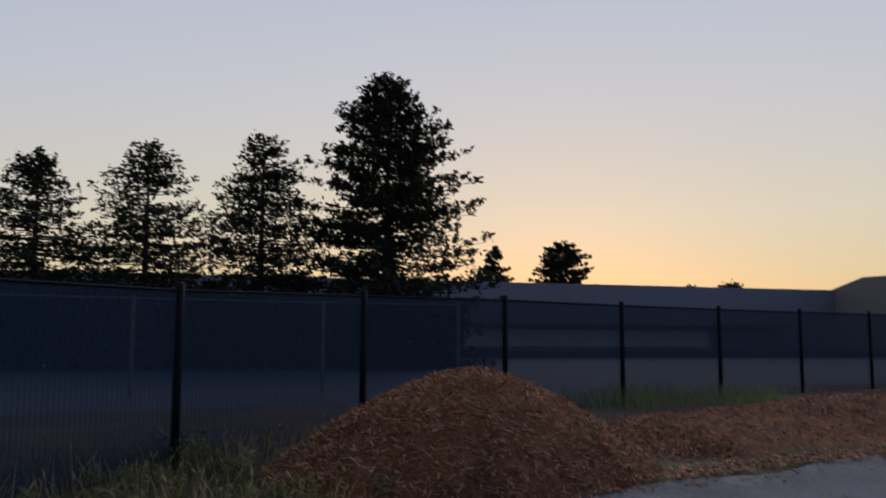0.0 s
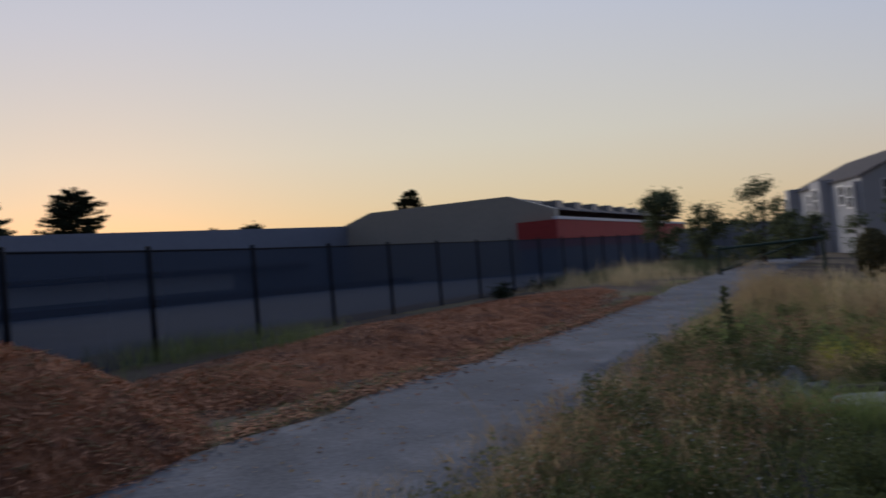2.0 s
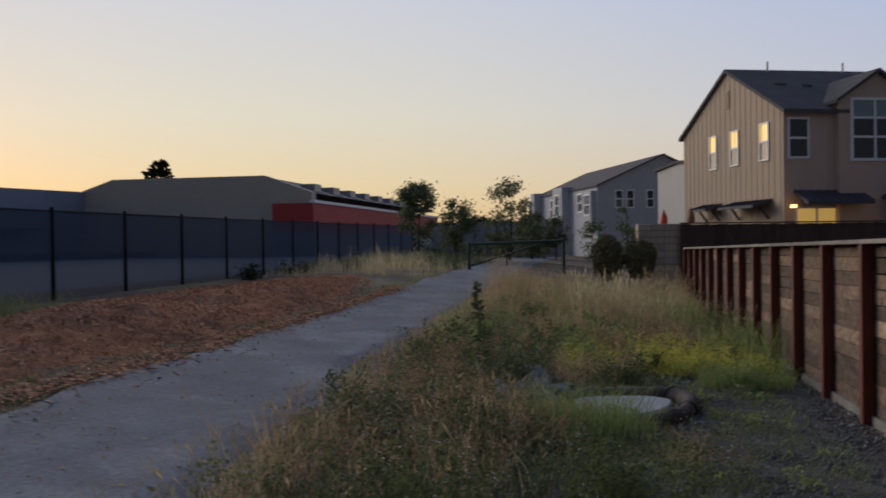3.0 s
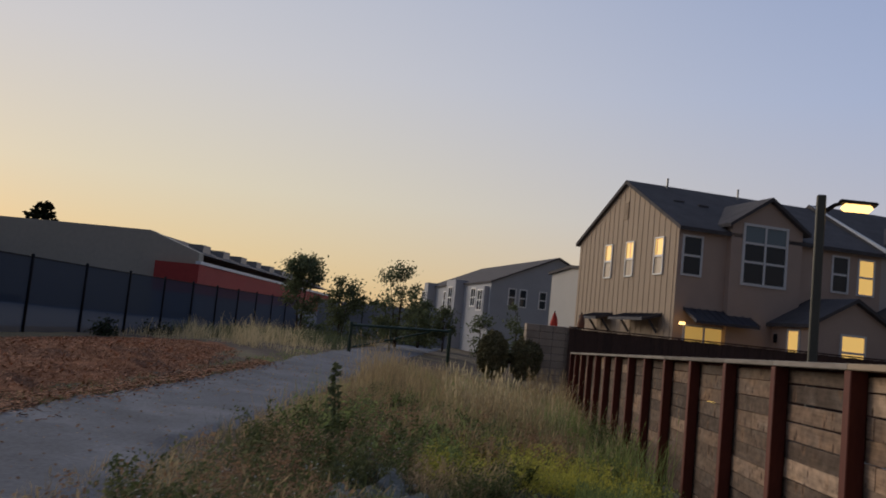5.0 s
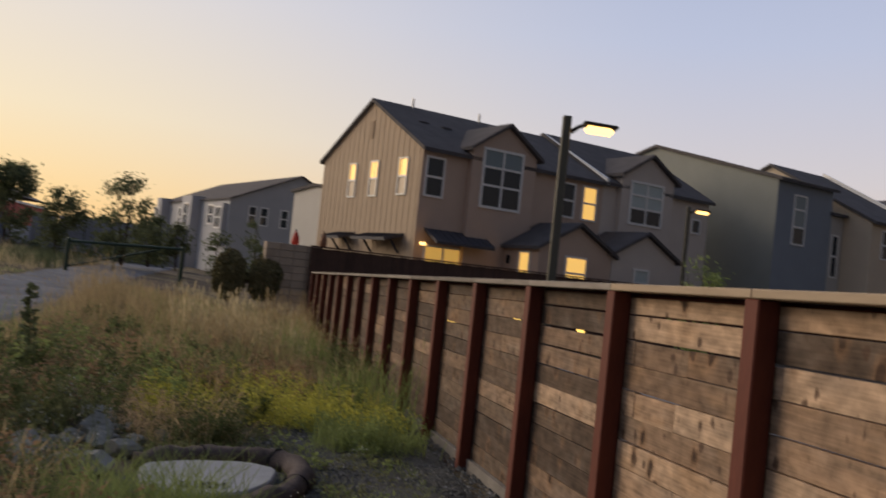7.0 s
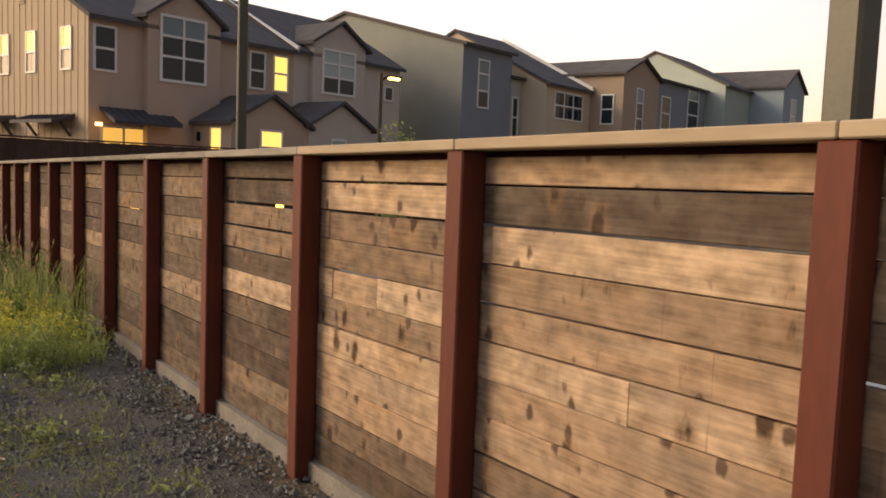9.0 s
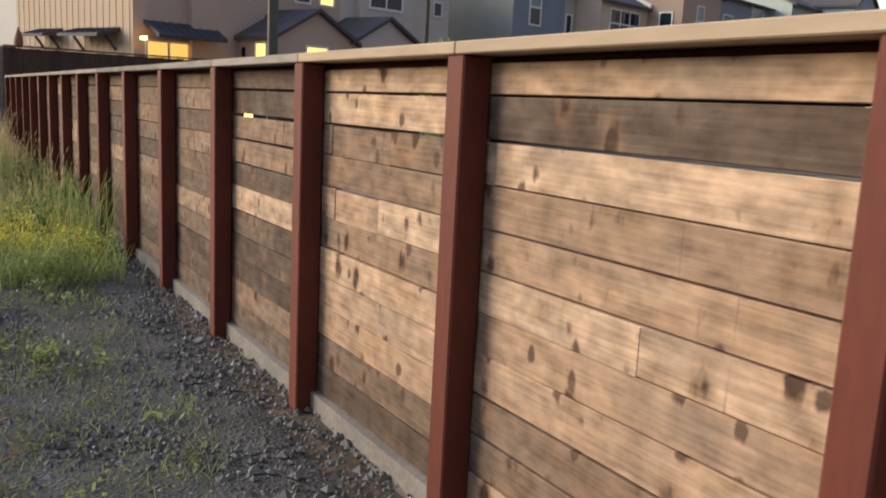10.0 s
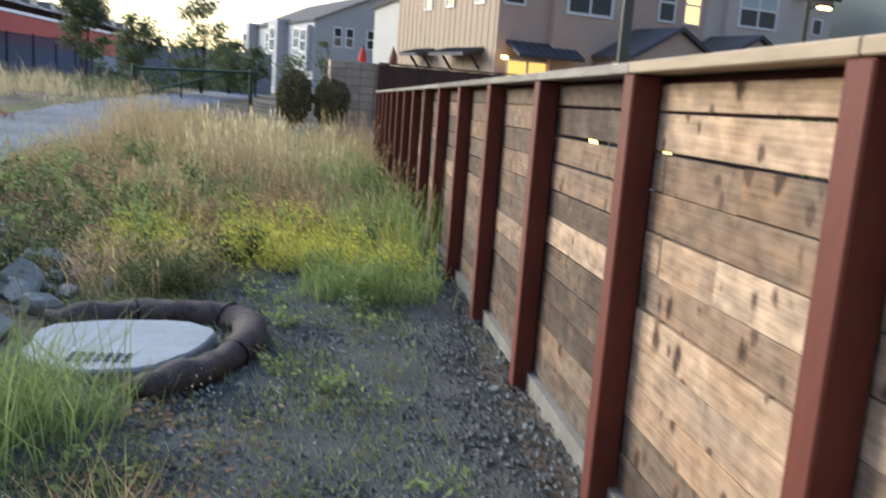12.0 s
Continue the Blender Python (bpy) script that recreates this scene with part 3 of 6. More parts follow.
def wob(y, k, amount):
    return amount * (noise.noise((y * 0.5, k, 0)) + 0.5 * noise.noise((y * 1.7, k, 5)))


ground_sheet()
strip("path", lambda y: (-7.25 + wob(y, 1, 0.25), -4.35 - 0.55 * smooth_step(0, 6, y) + wob(y, 2, 0.3)), -40, 60, 0.4, 0.045, "path",
      "grey compacted gravel path with loose edges", "path", cross=14)
strip("gravel_ground", lambda y: (-2.9 + 1.9 * smooth_step(1.5, 6.5, y) + wob(y, 3, 0.3), 0.0), -9, 9, 0.15, 0.03, "gravel",
      "dark crushed gravel along the fence foot", "gravel", bumps=0.03, cross=24)
# Assumed pavement, added out of sight so the gaps between boards look bright.
strip("pavement", lambda y: (1.4, 9.5), -8.3, 18, 0.6, 0.09, "concrete", "pale concrete strip added behind the fence to brighten its gaps", "pavement", bumps=0.0, cross=60)
strip("parking_lot", lambda y: (-60, -13.9), -80, 60, 1.0, 0.05, "lot", "dark asphalt lot behind the mesh fence", "lot", bumps=0.0, cross=20)


def blocking_wall():
    """An unseen wall added behind the start of the path to block southern light."""
    bm = bmesh.new()
    box(bm, -15.5, -8.9, -0.2, 4.0, -8.5, 6.8, 0.02)
    box(bm, -15.5, -9.0, 6.8, 4.0, -8.4, 6.95, 0.02)
    tagged(part("blocking_wall_south", bm, "wall_slate"), "unseen plain grey wall added to block light", "wall", kind="structure")


blocking_wall()


def mulch_bed():
    verts, faces, index = [], [], {}
    step = 0.11
    xs, ys = np.arange(-12.2, -5.8, step), np.arange(-5.2, 26, step)
    for j, y in enumerate(ys):
        for i, x in enumerate(xs):
            h = humps(x, y)
            rough = 0.07 * noise.noise((x * 1.5, y * 1.5, 7)) + 0.05 * noise.noise((x * 4, y * 4, 1)) + 0.03 * noise.noise((x * 11, y * 11, 2))
            index[i, j] = len(verts)
            verts.append((x, y, land(x, y) - 0.06 + (h + rough if h > 0 else 0)))
    for j in range(len(ys) - 1):
        for i in range(len(xs) - 1):
            q = (index[i, j], index[i + 1, j], index[i + 1, j + 1], index[i, j + 1])
            if max(humps(xs[i + a], ys[j + b]) for a in (0, 1) for b in (0, 1)) > 0:
                faces.append(q)
    ob = raw("mulch_heap", verts, faces, "mulch")
    for p in ob.data.polygons:
        p.use_smooth = True
    tagged(ob, "heaped reddish-brown wood-chip mulch beside the path", "mulch", kind="stuff")


mulch_bed()


# ---- wooden fence ----
def cap_z(y):
    return 1.545 - 0.0145 * y


# Where a panel's boards are pieced together, as shares of the panel, and which are greyed.
SEAMS = {(-1, 2): (0.90,), (-1, 5): (0.42,), (0, 2): (0.44, 0.86), (0, 4): (0.5, 0.82), (1, 6): (0.4,), (2, 3): (0.55,), (-2, 4): (0.5,), (3, 5): (0.4,)}
PLAIN_GREY = ((-1, 3), (0, 3), (0, 5), (-1, 8))


def wooden_fence():
    fence = thing("wooden_fence", pose(0, 0, 0), "horizontal-board wooden fence with red-brown posts and a flat cap", "fence")
    first, last, pitch = -3, 14, 1.3
    def at(i):
        return pitch * i - {0: -0.03, -1: 0.045, -2: 0.06, -3: 0.06}.get(i, 0.0)

    for i in range(first, last + 1):
        y = at(i)
        top = cap_z(y)
        ob = part("post", cube(-0.10, y - 0.095, top - 1.62, 0.0, y, top, 0.006), "post", fence)
    for i in range(first, last):
        y, end = at(i), at(i + 1)
        bm = cube(-0.105, y - 0.05 + 0.003, 0, 0.125, end - 0.05, 0.037, 0.004)
        for v in bm.verts:
            v.co.z += cap_z(v.co.y) + 0.001
        part("cap_board", bm, "cap" if i < 1 else "old_cap", fence)
        bm = cube(0.042, y - 0.04, -0.115, 0.085, end - 0.052, -0.001, 0.003)
        for v in bm.verts:
            v.co.z += cap_z(v.co.y)
        part("rail", bm, "post", fence, "red-brown rail under the cap")
        for k in range(11):
            r = random.Random(i * 31 + k)
            gap = {(-1, 1): 0.007, (0, 1): 0.011, (0, 2): 0.011, (1, 3): 0.014, (1, 1): 0.012, (1, 2): 0.018, (-1, 2): 0.008}.get((i, k), 0.003 + 0.008 * r.random() ** 4 + (0.005 * r.random() ** 2 if 0 < k < 5 else 0))
            old = (i, k) in ((-1, 1), (0, 9), (0, 10)) or r.random() < (0.04 if i < 0 else 0.0 if i == 0 else 0.78)
            grey = (i, k) in PLAIN_GREY or r.random() < (0.08 if i < 0 else 0.10 if i == 0 else 0.95)
            mat = "old_board" if old else "mid_board" if grey else "board"
            lean, face = 0.006 * (r.random() - 0.5), 0.001 + 0.006 * r.random()
            ends = [y - 0.045] + [y + s * (end - y) for s in SEAMS.get((i, k), ())] + [end - 0.049]
            for n, (y0, y1) in enumerate(zip(ends, ends[1:])):
                bm = cube(face + 0.003 * (n % 2), y0 + 0.003 * (n > 0), 0, 0.04, y1, (0.092 if k == 0 else 0.132) - gap, 0.0025)
                tip = 0.004 * (n % 2)
                for v in bm.verts:
                    v.co.z += cap_z(v.co.y) - 0.11 - 0.132 * k + lean * (v.co.y - y) - tip
                part("board", bm, mat, fence)
        bm = cube(-0.03, y, -0.25, 0.05, end - 0.095, 0.0)
        for v in bm.verts:
            v.co.z += cap_z(v.co.y) - 0.11 - 0.132 * 10 - 0.006
        part("footing", bm, "footing", fence)


wooden_fence()


# ---- mesh fence along the lot ----
CHAIN = [(-7.9, -7.0), (-9.51, -4.36), (-10.84, -1.67), (-11.70, 1.20), (-12.22, 4.15), (-12.57, 7.13), (-12.85, 10.12), (-13.06, 13.11), (-13.18, 16.10),
         (-13.28, 19.10), (-13.34, 22.1), (-13.40, 25.1), (-13.46, 28.1), (-13.5, 31.1), (-13.5, 34.1), (-13.5, 37.1), (-13.5, 40.1), (-13.5, 43.1), (-13.5, 46.1)]


def mesh_fence():
    fence = thing("mesh_fence", pose(0, 0, 0), "black steel mesh fence with dark wind screen", "fence")
    tops = [2.10, 2.14, 2.23, 2.29, 2.30, 2.31, 2.33, 2.35, 2.37, 2.38, 2.4, 2.42, 2.44, 2.46, 2.48, 2.5, 2.52, 2.54, 2.56]
    for (x, y), z in zip(CHAIN, tops):
        bm = tube(bmesh.new(), [(x, y, 0.2), (x, y, z + 0.01), (x, y, z + 0.03)], [0.045, 0.045, 0.02], 10)
        part("post", bm, "steel", fence, smooth=True)
    for (a, za), (b, zb) in zip(zip(CHAIN, tops), zip(CHAIN[1:], tops[1:])):
        part("top_rail", tube(bmesh.new(), [(*a, za - 0.05), (*b, zb - 0.05)], 0.018, 6), "steel", fence)
        ga, gb = land(*a) - 0.1, land(*b) - 0.1
        raw("screen_panel", [(*a, ga), (*b, gb), (*b, zb - 0.06), (*a, za - 0.06)], [(0, 1, 2, 3)], "screen", fence, "dark see-through mesh fabric")


mesh_fence()


def wire_mesh():
    """Upright wires of the nearest panels."""
    bm = bmesh.new()
    for k in (0, 1, 2):
        (x0, y0), (x1, y1) = CHAIN[k], CHAIN[k + 1]
        n = 56
        for j in range(1, n):
            s = j / n
            x, y = x0 + (x1 - x0) * s + 0.02, y0 + (y1 - y0) * s - 0.02
            tube(bm, [(x, y, land(x, y) - 0.05), (x, y, 2.05 + 0.04 * k)], 0.0018, 3, cap=False)
    ob = part("wire", bm, "steel", bpy.data.objects["mesh_fence"], "thin upright wires")
    tagged(ob, kind="stuff")


wire_mesh()


# ---- houses ----
HOUSE = Matrix.Translation((3.84, 25.31, 0)) @ Matrix.Rotation(radians(18.7), 4, "Z")


def window(parent, side, a0, a1, z0, z1, pane="glass", bars=(1,), cols=1, place=0.0, frame_w=0.07, label=""):
    """A framed window on a wall. side 'front': the wall faces -y at y=place, a runs along x; 'end': it faces -x at x=place, a runs along -y."""
    turn = Matrix.Translation((0, place, 0)) if side == "front" else Matrix.Translation((place, 0, 0)) @ Matrix.Rotation(radians(-90), 4, "Z")
    if side == "end":
        a0, a1 = -a1, -a0
    w = new("window")
    w.parent = parent
    w.matrix_basis = turn
    tagged(w, label)
    f = frame_w
    bm = bmesh.new()
    box(bm, a0 - f, -0.05, z1, a1 + f, 0.03, z1 + f)
    box(bm, a0 - f, -0.05, z0 - f, a1 + f, 0.03, z0)
    box(bm, a0 - f, -0.05, z0, a0, 0.03, z1)
    box(bm, a1, -0.05, z0, a1 + f, 0.03, z1)
    for s in bars:
        zz = z0 + (z1 - z0) * s if s < 1 else (z0 + z1) / 2
        box(bm, a0, -0.04, zz - 0.038, a1, 0.02, zz + 0.038)
    for c in range(1, cols):
        aa = a0 + (a1 - a0) * c / cols
        box(bm, aa - 0.038, -0.042, z0, aa + 0.038, 0.022, z1)
    part("frame", bm, "trim", w, "white window frame")
    cuts = sorted([z0, z1] + [z0 + (z1 - z0) * s if s < 1 else (z0 + z1) / 2 for s in bars])
    panes = pane if isinstance(pane, (list, tuple)) else [pane] * (len(cuts) - 1)
    for (lo, hi), mat in zip(zip(cuts, cuts[1:]), panes):
        part("pane", cube(a0, -0.012, lo, a1, 0.004, hi), mat, w)
    return w


def gable_house(name, m, w, depth, floor, eave, ridge, walls, label, over=0.25, windows=(), ridge_at=0.5):
    """A block w along x from 0, depth back along +y from 0; ridge along x, gables at the ends. walls: material of front and of the ends."""
    house = thing(name, m, label, "house", "row of houses")
    rd = depth * ridge_at
    bm = bmesh.new()
    prism(bm, [(0, floor), (0, eave), (rd, ridge), (depth, eave), (depth, floor)], 0, w, Matrix.Identity(4))
    me_front, me_end = walls
    for f in bm.faces:
        f.material_index = 1 if abs(f.normal.x) > 0.9 else 0
    part("wall", bm, [me_front, me_end], house)
    bm = bmesh.new()
    t = 0.14
    slope = (ridge - eave) / rd
    slope2 = (ridge - eave) / (depth - rd)
    prism(bm, [(-over, eave - over * slope + 0.01), (-over, eave - over * slope + t), (rd, ridge + t + 0.01), (depth + over, eave - over * slope2 + t), (depth + over, eave - over * slope2 + 0.01), (rd, ridge + 0.01)],
          -0.12, w + 0.12, Matrix.Identity(4))
    part("roof", bm, "roof", house, "dark asphalt-shingle roof")
    for spec in windows:
        window(house, *spec[:5], **spec[5])
    return house


def dormer_gable(house, a0, a1, y_front, floor, eave, apex, back, mat, over=0.2):
    """A cross gable whose ridge runs back along y, its face at y_front."""
    mid = (a0 + a1) / 2
    turn = Matrix(((0, 1, 0, 0), (1, 0, 0, 0), (0, 0, 1, 0), (0, 0, 0, 1)))
    bm = bmesh.new()
    prism(bm, [(a0, floor), (a0, eave), (mid, apex), (a1, eave), (a1, floor)], y_front, back, turn)
    part("wall", bm, mat, house)
    slope = (apex - eave) / (mid - a0)
    bm = bmesh.new()
    prism(bm, [(a0 - over, eave - over * slope + 0.01), (a0 - over, eave - over * slope + 0.13), (mid, apex + 0.14), (a1 + over, eave - over * slope + 0.13), (a1 + over, eave - over * slope + 0.01), (mid, apex + 0.01)],
          y_front - over, back, turn)
    part("roof", bm, "roof", house, "dark asphalt-shingle roof")


def awning(house, side, a0, a1, z, out, place=0.0, drop=0.28):
    turn = Matrix.Translation((0, place, 0)) if side == "front" else Matrix.Translation((place, 0, 0)) @ Matrix.Rotation(radians(-90), 4, "Z")
    if side == "end":
        a0, a1 = -a1, -a0
    bm = bmesh.new()
    n = max(4, int((a1 - a0) / 0.3))
    vs = [bm.verts.new(p) for p in ((a0, 0, z), (a1, 0, z), (a1, -out, z - drop), (a0, -out, z - drop))]
    us = [bm.verts.new(v.co - Vector((0, 0, 0.09))) for v in vs]
    bm.faces.new(vs)
    bm.faces.new(list(reversed(us)))
    for k in range(4):
        bm.faces.new((vs[k], us[k], us[(k + 1) % 4], vs[(k + 1) % 4]))
    bmesh.ops.transform(bm, matrix=turn, verts=bm.verts[:])
    cover = part("awning", bm, "awning", house, "dark metal awning")
    for k in range(n + 1):
        a = a0 + (a1 - a0) * k / n
        bm = tube(bmesh.new(), [(a, 0, z + 0.02), (a, -out, z - drop + 0.02)], 0.015, 4)
        bmesh.ops.transform(bm, matrix=turn, verts=bm.verts[:])
        part("rib", bm, "awning", cover)


FLOOR = -0.4
WARM = dict(pane="warm_pane", label="window lit warm yellow from inside")
house_a = gable_house("house", HOUSE, 8.2, 7.9, FLOOR, 5.80, 7.80, ("wall_brown", "wall_tan"),
                      "two-storey house with tan board-and-batten gable and brown stucco front", windows=[
    ("front", 0.21, 0.85, 4.25, 5.50, dict()),
    ("front", 6.15, 6.75, 4.3, 5.5, dict()),
    ("front", 7.25, 7.85, 4.3, 5.5, WARM),
    ("front", 0.45, 2.6, 1.0, 2.5, dict(pane="patio_pane", cols=3, bars=(), label="dimly lit patio door under the awning")),
    ("front", 2.9, 3.35, 1.7, 2.5, WARM),
    # The gable's upper panes glow in place of reflected evening sky.
    ("end", 0.95, 1.5, 4.27, 5.5, dict(pane=["tan_curtain", "warm_pane"], frame_w=0.05)),
    ("end", 3.1, 3.65, 4.27, 5.5, dict(pane=["tan_curtain", "warm_pane"], frame_w=0.05)),
    ("end", 4.85, 5.4, 4.27, 5.5, dict(pane=["tan_curtain", "warm_pane"], frame_w=0.05)),
])
for k in range(20):
    a = 0.2 + 0.395 * k
    top = 5.80 + (7.80 - 5.80) * (1 - abs(a - 3.95) / 3.95)
    part("batten", cube(-0.014, a - 0.022, FLOOR, 0.0, a + 0.022, top - 0.02), "wall_tan", house_a)
for k in range(8):
    part("vent_slat", cube(-0.04, 3.75, 6.45 + 0.085 * k, 0.0, 4.15, 6.51 + 0.085 * k), "wall_tan", house_a)
dormer_gable(house_a, 1.85, 4.65, -0.25, FLOOR, 6.12, 7.05, 3.0, "wall_brown")
window(house_a, "front", 2.36, 3.97, 4.17, 6.12, pane=["glass", "glass", "upper_glass"], bars=(0.37, 0.70), cols=2, place=-0.25, frame_w=0.09)
awning(house_a, "front", 0.35, 2.75, 3.12, 0.85, drop=0.42)
awning(house_a, "end", 0.75, 3.3, 2.86, 0.75, drop=0.2)
awning(house_a, "end", 4.45, 5.95, 2.86, 0.7, drop=0.2)
for a in (1.0, 3.05, 4.65, 5.75):
    part("bracket", tube(bmesh.new(), [(-0.02, a, 2.2), (-0.34, a, 2.62)], 0.045, 6), "awning", house_a, "slanting awning bracket")
part("porch_light", cube(0.05, -0.45, 2.52, 0.2, -0.3, 2.62), "lamp_glow", house_a, "small lit porch light")
dormer_gable(house_a, 3.6, 6.9, -2.2, FLOOR, 2.88, 3.76, 0.0, "wall_brown")
window(house_a, "end", -1.72, -1.22, 1.2, 2.66, place=3.6, **WARM)
window(house_a, "front", 4.82, 5.68, 1.6, 2.64, place=-2.2, **WARM)
part("wall_lantern", cube(3.5, -0.62, 2.25, 3.6, -0.52, 2.55, 0.02), "steel", house_a, "small dark wall lantern")
part("door_lintel", cube(2.75, -0.12, 2.6, 3.58, 0.0, 2.74), "awning", house_a)
for s in (0, 1):
    turn = Matrix.Translation((8.2, 0, 0))
    bm = bmesh.new()
    sg = 1 - 2 * s
    y_lo = -0.25 if s == 0 else 8.15
    prism(bm, [(y_lo, 5.74), (3.95, 7.86), (3.95, 8.10), (y_lo, 5.98)], -0.06, 0.06, turn)
    part("parapet", bm, "trim", house_a, "pale roof parapet strip")
for a, z in ((1.5, 7.86), (4.6, 7.86), (5.1, 7.5)):
    bm = tube(bmesh.new(), [(a, 3.7, z - 0.3), (a, 3.7, z + 0.35)], 0.04, 6)
    part("vent_pipe", bm, "galvanised", house_a)
for a in (1.0, 3.0, 1.9):
    part("roof_vent", cube(a, 2.4 - 0.2 * a, 6.85, a + 0.4, 2.75 - 0.2 * a, 7.20 - 0.08 * a), "roof", house_a)

house_b = gable_house("house", HOUSE @ pose(8.2, 0, 0), 6.1, 7.9, FLOOR, 5.85, 7.95, ("wall_taupe", "wall_taupe"),
                      "two-storey taupe stucco house with dark shingle roof", windows=[("front", 5.15, 5.58, 4.5, 5.0, dict(bars=()))])
dormer_gable(house_b, 0.76, 3.63, -0.25, FLOOR, 6.28, 7.12, 3.0, "wall_taupe")
window(house_b, "front", 1.3, 2.96, 4.45, 6.02, pane=["glass", "blind", "blind"], bars=(0.37, 0.70), cols=2, place=-0.25, frame_w=0.09)
dormer_gable(house_b, -1.27, 1.95, -2.2, FLOOR, 2.98, 3.82, 0.0, "wall_taupe")
window(house_b, "front", -0.1, 0.55, 1.6, 2.5, pane="blind", place=-2.2)
house_c = gable_house("house", HOUSE @ pose(16.5, -1.7, 0), 3.9, 14.3, FLOOR, 7.15, 9.0, ("wall_slate", "wall_olive"),
                      "tall house with grey-green end wall and slate-blue front", windows=[("front", 1.2, 1.95, 4.55, 6.6, dict(pane=["glass", "upper_glass", "upper_glass"], bars=(0.35, 0.72)))])
house_w = gable_house("house", HOUSE @ pose(20.42, -1.6, 0), 1.05, 8, FLOOR, 6.1, 6.4, ("wall_white", "wall_white"), "narrow white house front between darker houses",
                      windows=[("front", 0.3, 0.7, 3.4, 5.2, dict())])
house_d = gable_house("house", HOUSE @ pose(21.5, -2.96, 0), 4.4, 11, FLOOR, 5.95, 8.7, ("wall_sand", "wall_sand"), "sand-coloured stucco house with dark shingle roof",
                      windows=[("front", 0.85, 3.5, 4.4, 5.6, dict(cols=3))])
part("roof_parapet", prism(bmesh.new(), [(-0.2, 5.95), (5.5, 8.8), (5.5, 9.02), (-0.2, 6.17)], -0.06, 0.06, Matrix.Translation((4.3, 0, 0))), "trim", house_d, "pale roof parapet strip")


def cross_gable_house(m, w, depth, eave, apex, mat, label, windows):
    """A block whose gable faces the front, its ridge running back along y."""
    house = thing("house", m, label, "house", "row of houses")
    dormer_gable(house, 0.0, w, 0.0, FLOOR, eave, apex, depth, mat)
    for spec in windows:
        window(house, *spec[:5], **spec[5])
    return house


TALL = dict(pane=["glass", "glass", "upper_glass"], bars=(0.35, 0.7))
house_e = cross_gable_house(HOUSE @ pose(25.92, -4.8, 0), 4.25, 9, 6.85, 7.72, "wall_clay", "clay-brown stucco house with a front gable",
                            [("end", 0.55, 1.15, 4.35, 5.75, dict()), ("front", 1.55, 2.25, 3.9, 6.2, TALL)])
house_f = gable_house("house", HOUSE @ pose(30.2, -4.75, 0), 6.8, 7, FLOOR, 6.95, 7.5, ("wall_slate", "wall_slate"), "slate-grey sided house with white-framed windows",
                      windows=[("front", 0.5, 1.6, 4.4, 6.1, dict()), ("front", 4.2, 5.7, 4.6, 7.0, TALL)])
house_m = gable_house("house", HOUSE @ pose(37.2, -5.9, 0), 5.5, 9.2, FLOOR, 7.35, 9.5, ("wall_mint", "wall_mint"), "pale green house with a high gable end")
house_g = cross_gable_house(HOUSE @ pose(41.6, -8.0, 0), 4.5, 9, 7.65, 8.85, "wall_blue", "pale blue sided house with a front gable",
                            [("front", 1.6, 2.6, 5.0, 7.0, dict(pane="blind"))])
house_h = gable_house("house", HOUSE @ pose(2.0, 10.6, 0), 6.0, 5.0, FLOOR, 5.0, 5.2, ("wall_white", "wall_white"), "white stucco house behind the tan one")

# The house beyond the gate turns its gable to the path.


def far_house():
    m = Matrix.Translation((-2.4, 54.9, 0)) @ Matrix.Rotation(radians(18.7), 4, "Z")
    house = thing("house", m, "grey two-storey house with white bays beyond the gate", "house", "row of houses")
    swap = Matrix(((0, 1, 0, 0), (1, 0, 0, 0), (0, 0, 1, 0), (0, 0, 0, 1)))
    bm = prism(bmesh.new(), [(0, 0.3), (0, 5.2), (4.75, 7.3), (9.2, 5.2), (9.2, 0.3)], 0, 17, swap)
    part("wall", bm, "wall_grey", house)
    bm = prism(bmesh.new(), [(-0.12, 5.16), (-0.12, 5.27), (4.75, 7.42), (9.32, 5.27), (9.32, 5.16), (4.75, 7.31)], -0.2, 17.2, swap)
    part("roof", bm, "roof", house, "dark asphalt-shingle roof")
    for a in (1.55, 2.35, 3.8):
        window(house, "front", a - 0.22, a + 0.22, 3.75, 4.85, frame_w=0.08)
    part("bay", cube(-0.7, 6.3, 0.3, 0.3, 8.8, 5.5), "wall_pale", house, "pale grey projecting bay")
    part("bay", cube(-0.7, 14.6, 0.3, 0.3, 15.8, 5.5), "wall_pale", house, "pale grey projecting bay")
    part("bay", cube(-0.35, 0.35, 2.2, 0.0, 2.1, 4.9), "wall_pale", house, "white corner bay window surround")
    for a, z0, z1, place in ((0.7, 3.3, 4.6, -0.35), (3.4, 3.6, 4.8, 0.0), (7.0, 3.4, 4.9, -0.7), (7.0, 0.9, 2.3, -0.7), (10.8, 3.4, 4.7, 0.0), (15.2, 3.4, 4.7, -0.7)):
        window(house, "end", a, a + 1.0, z0, z1, place=place, frame_w=0.1, cols=2)


far_house()

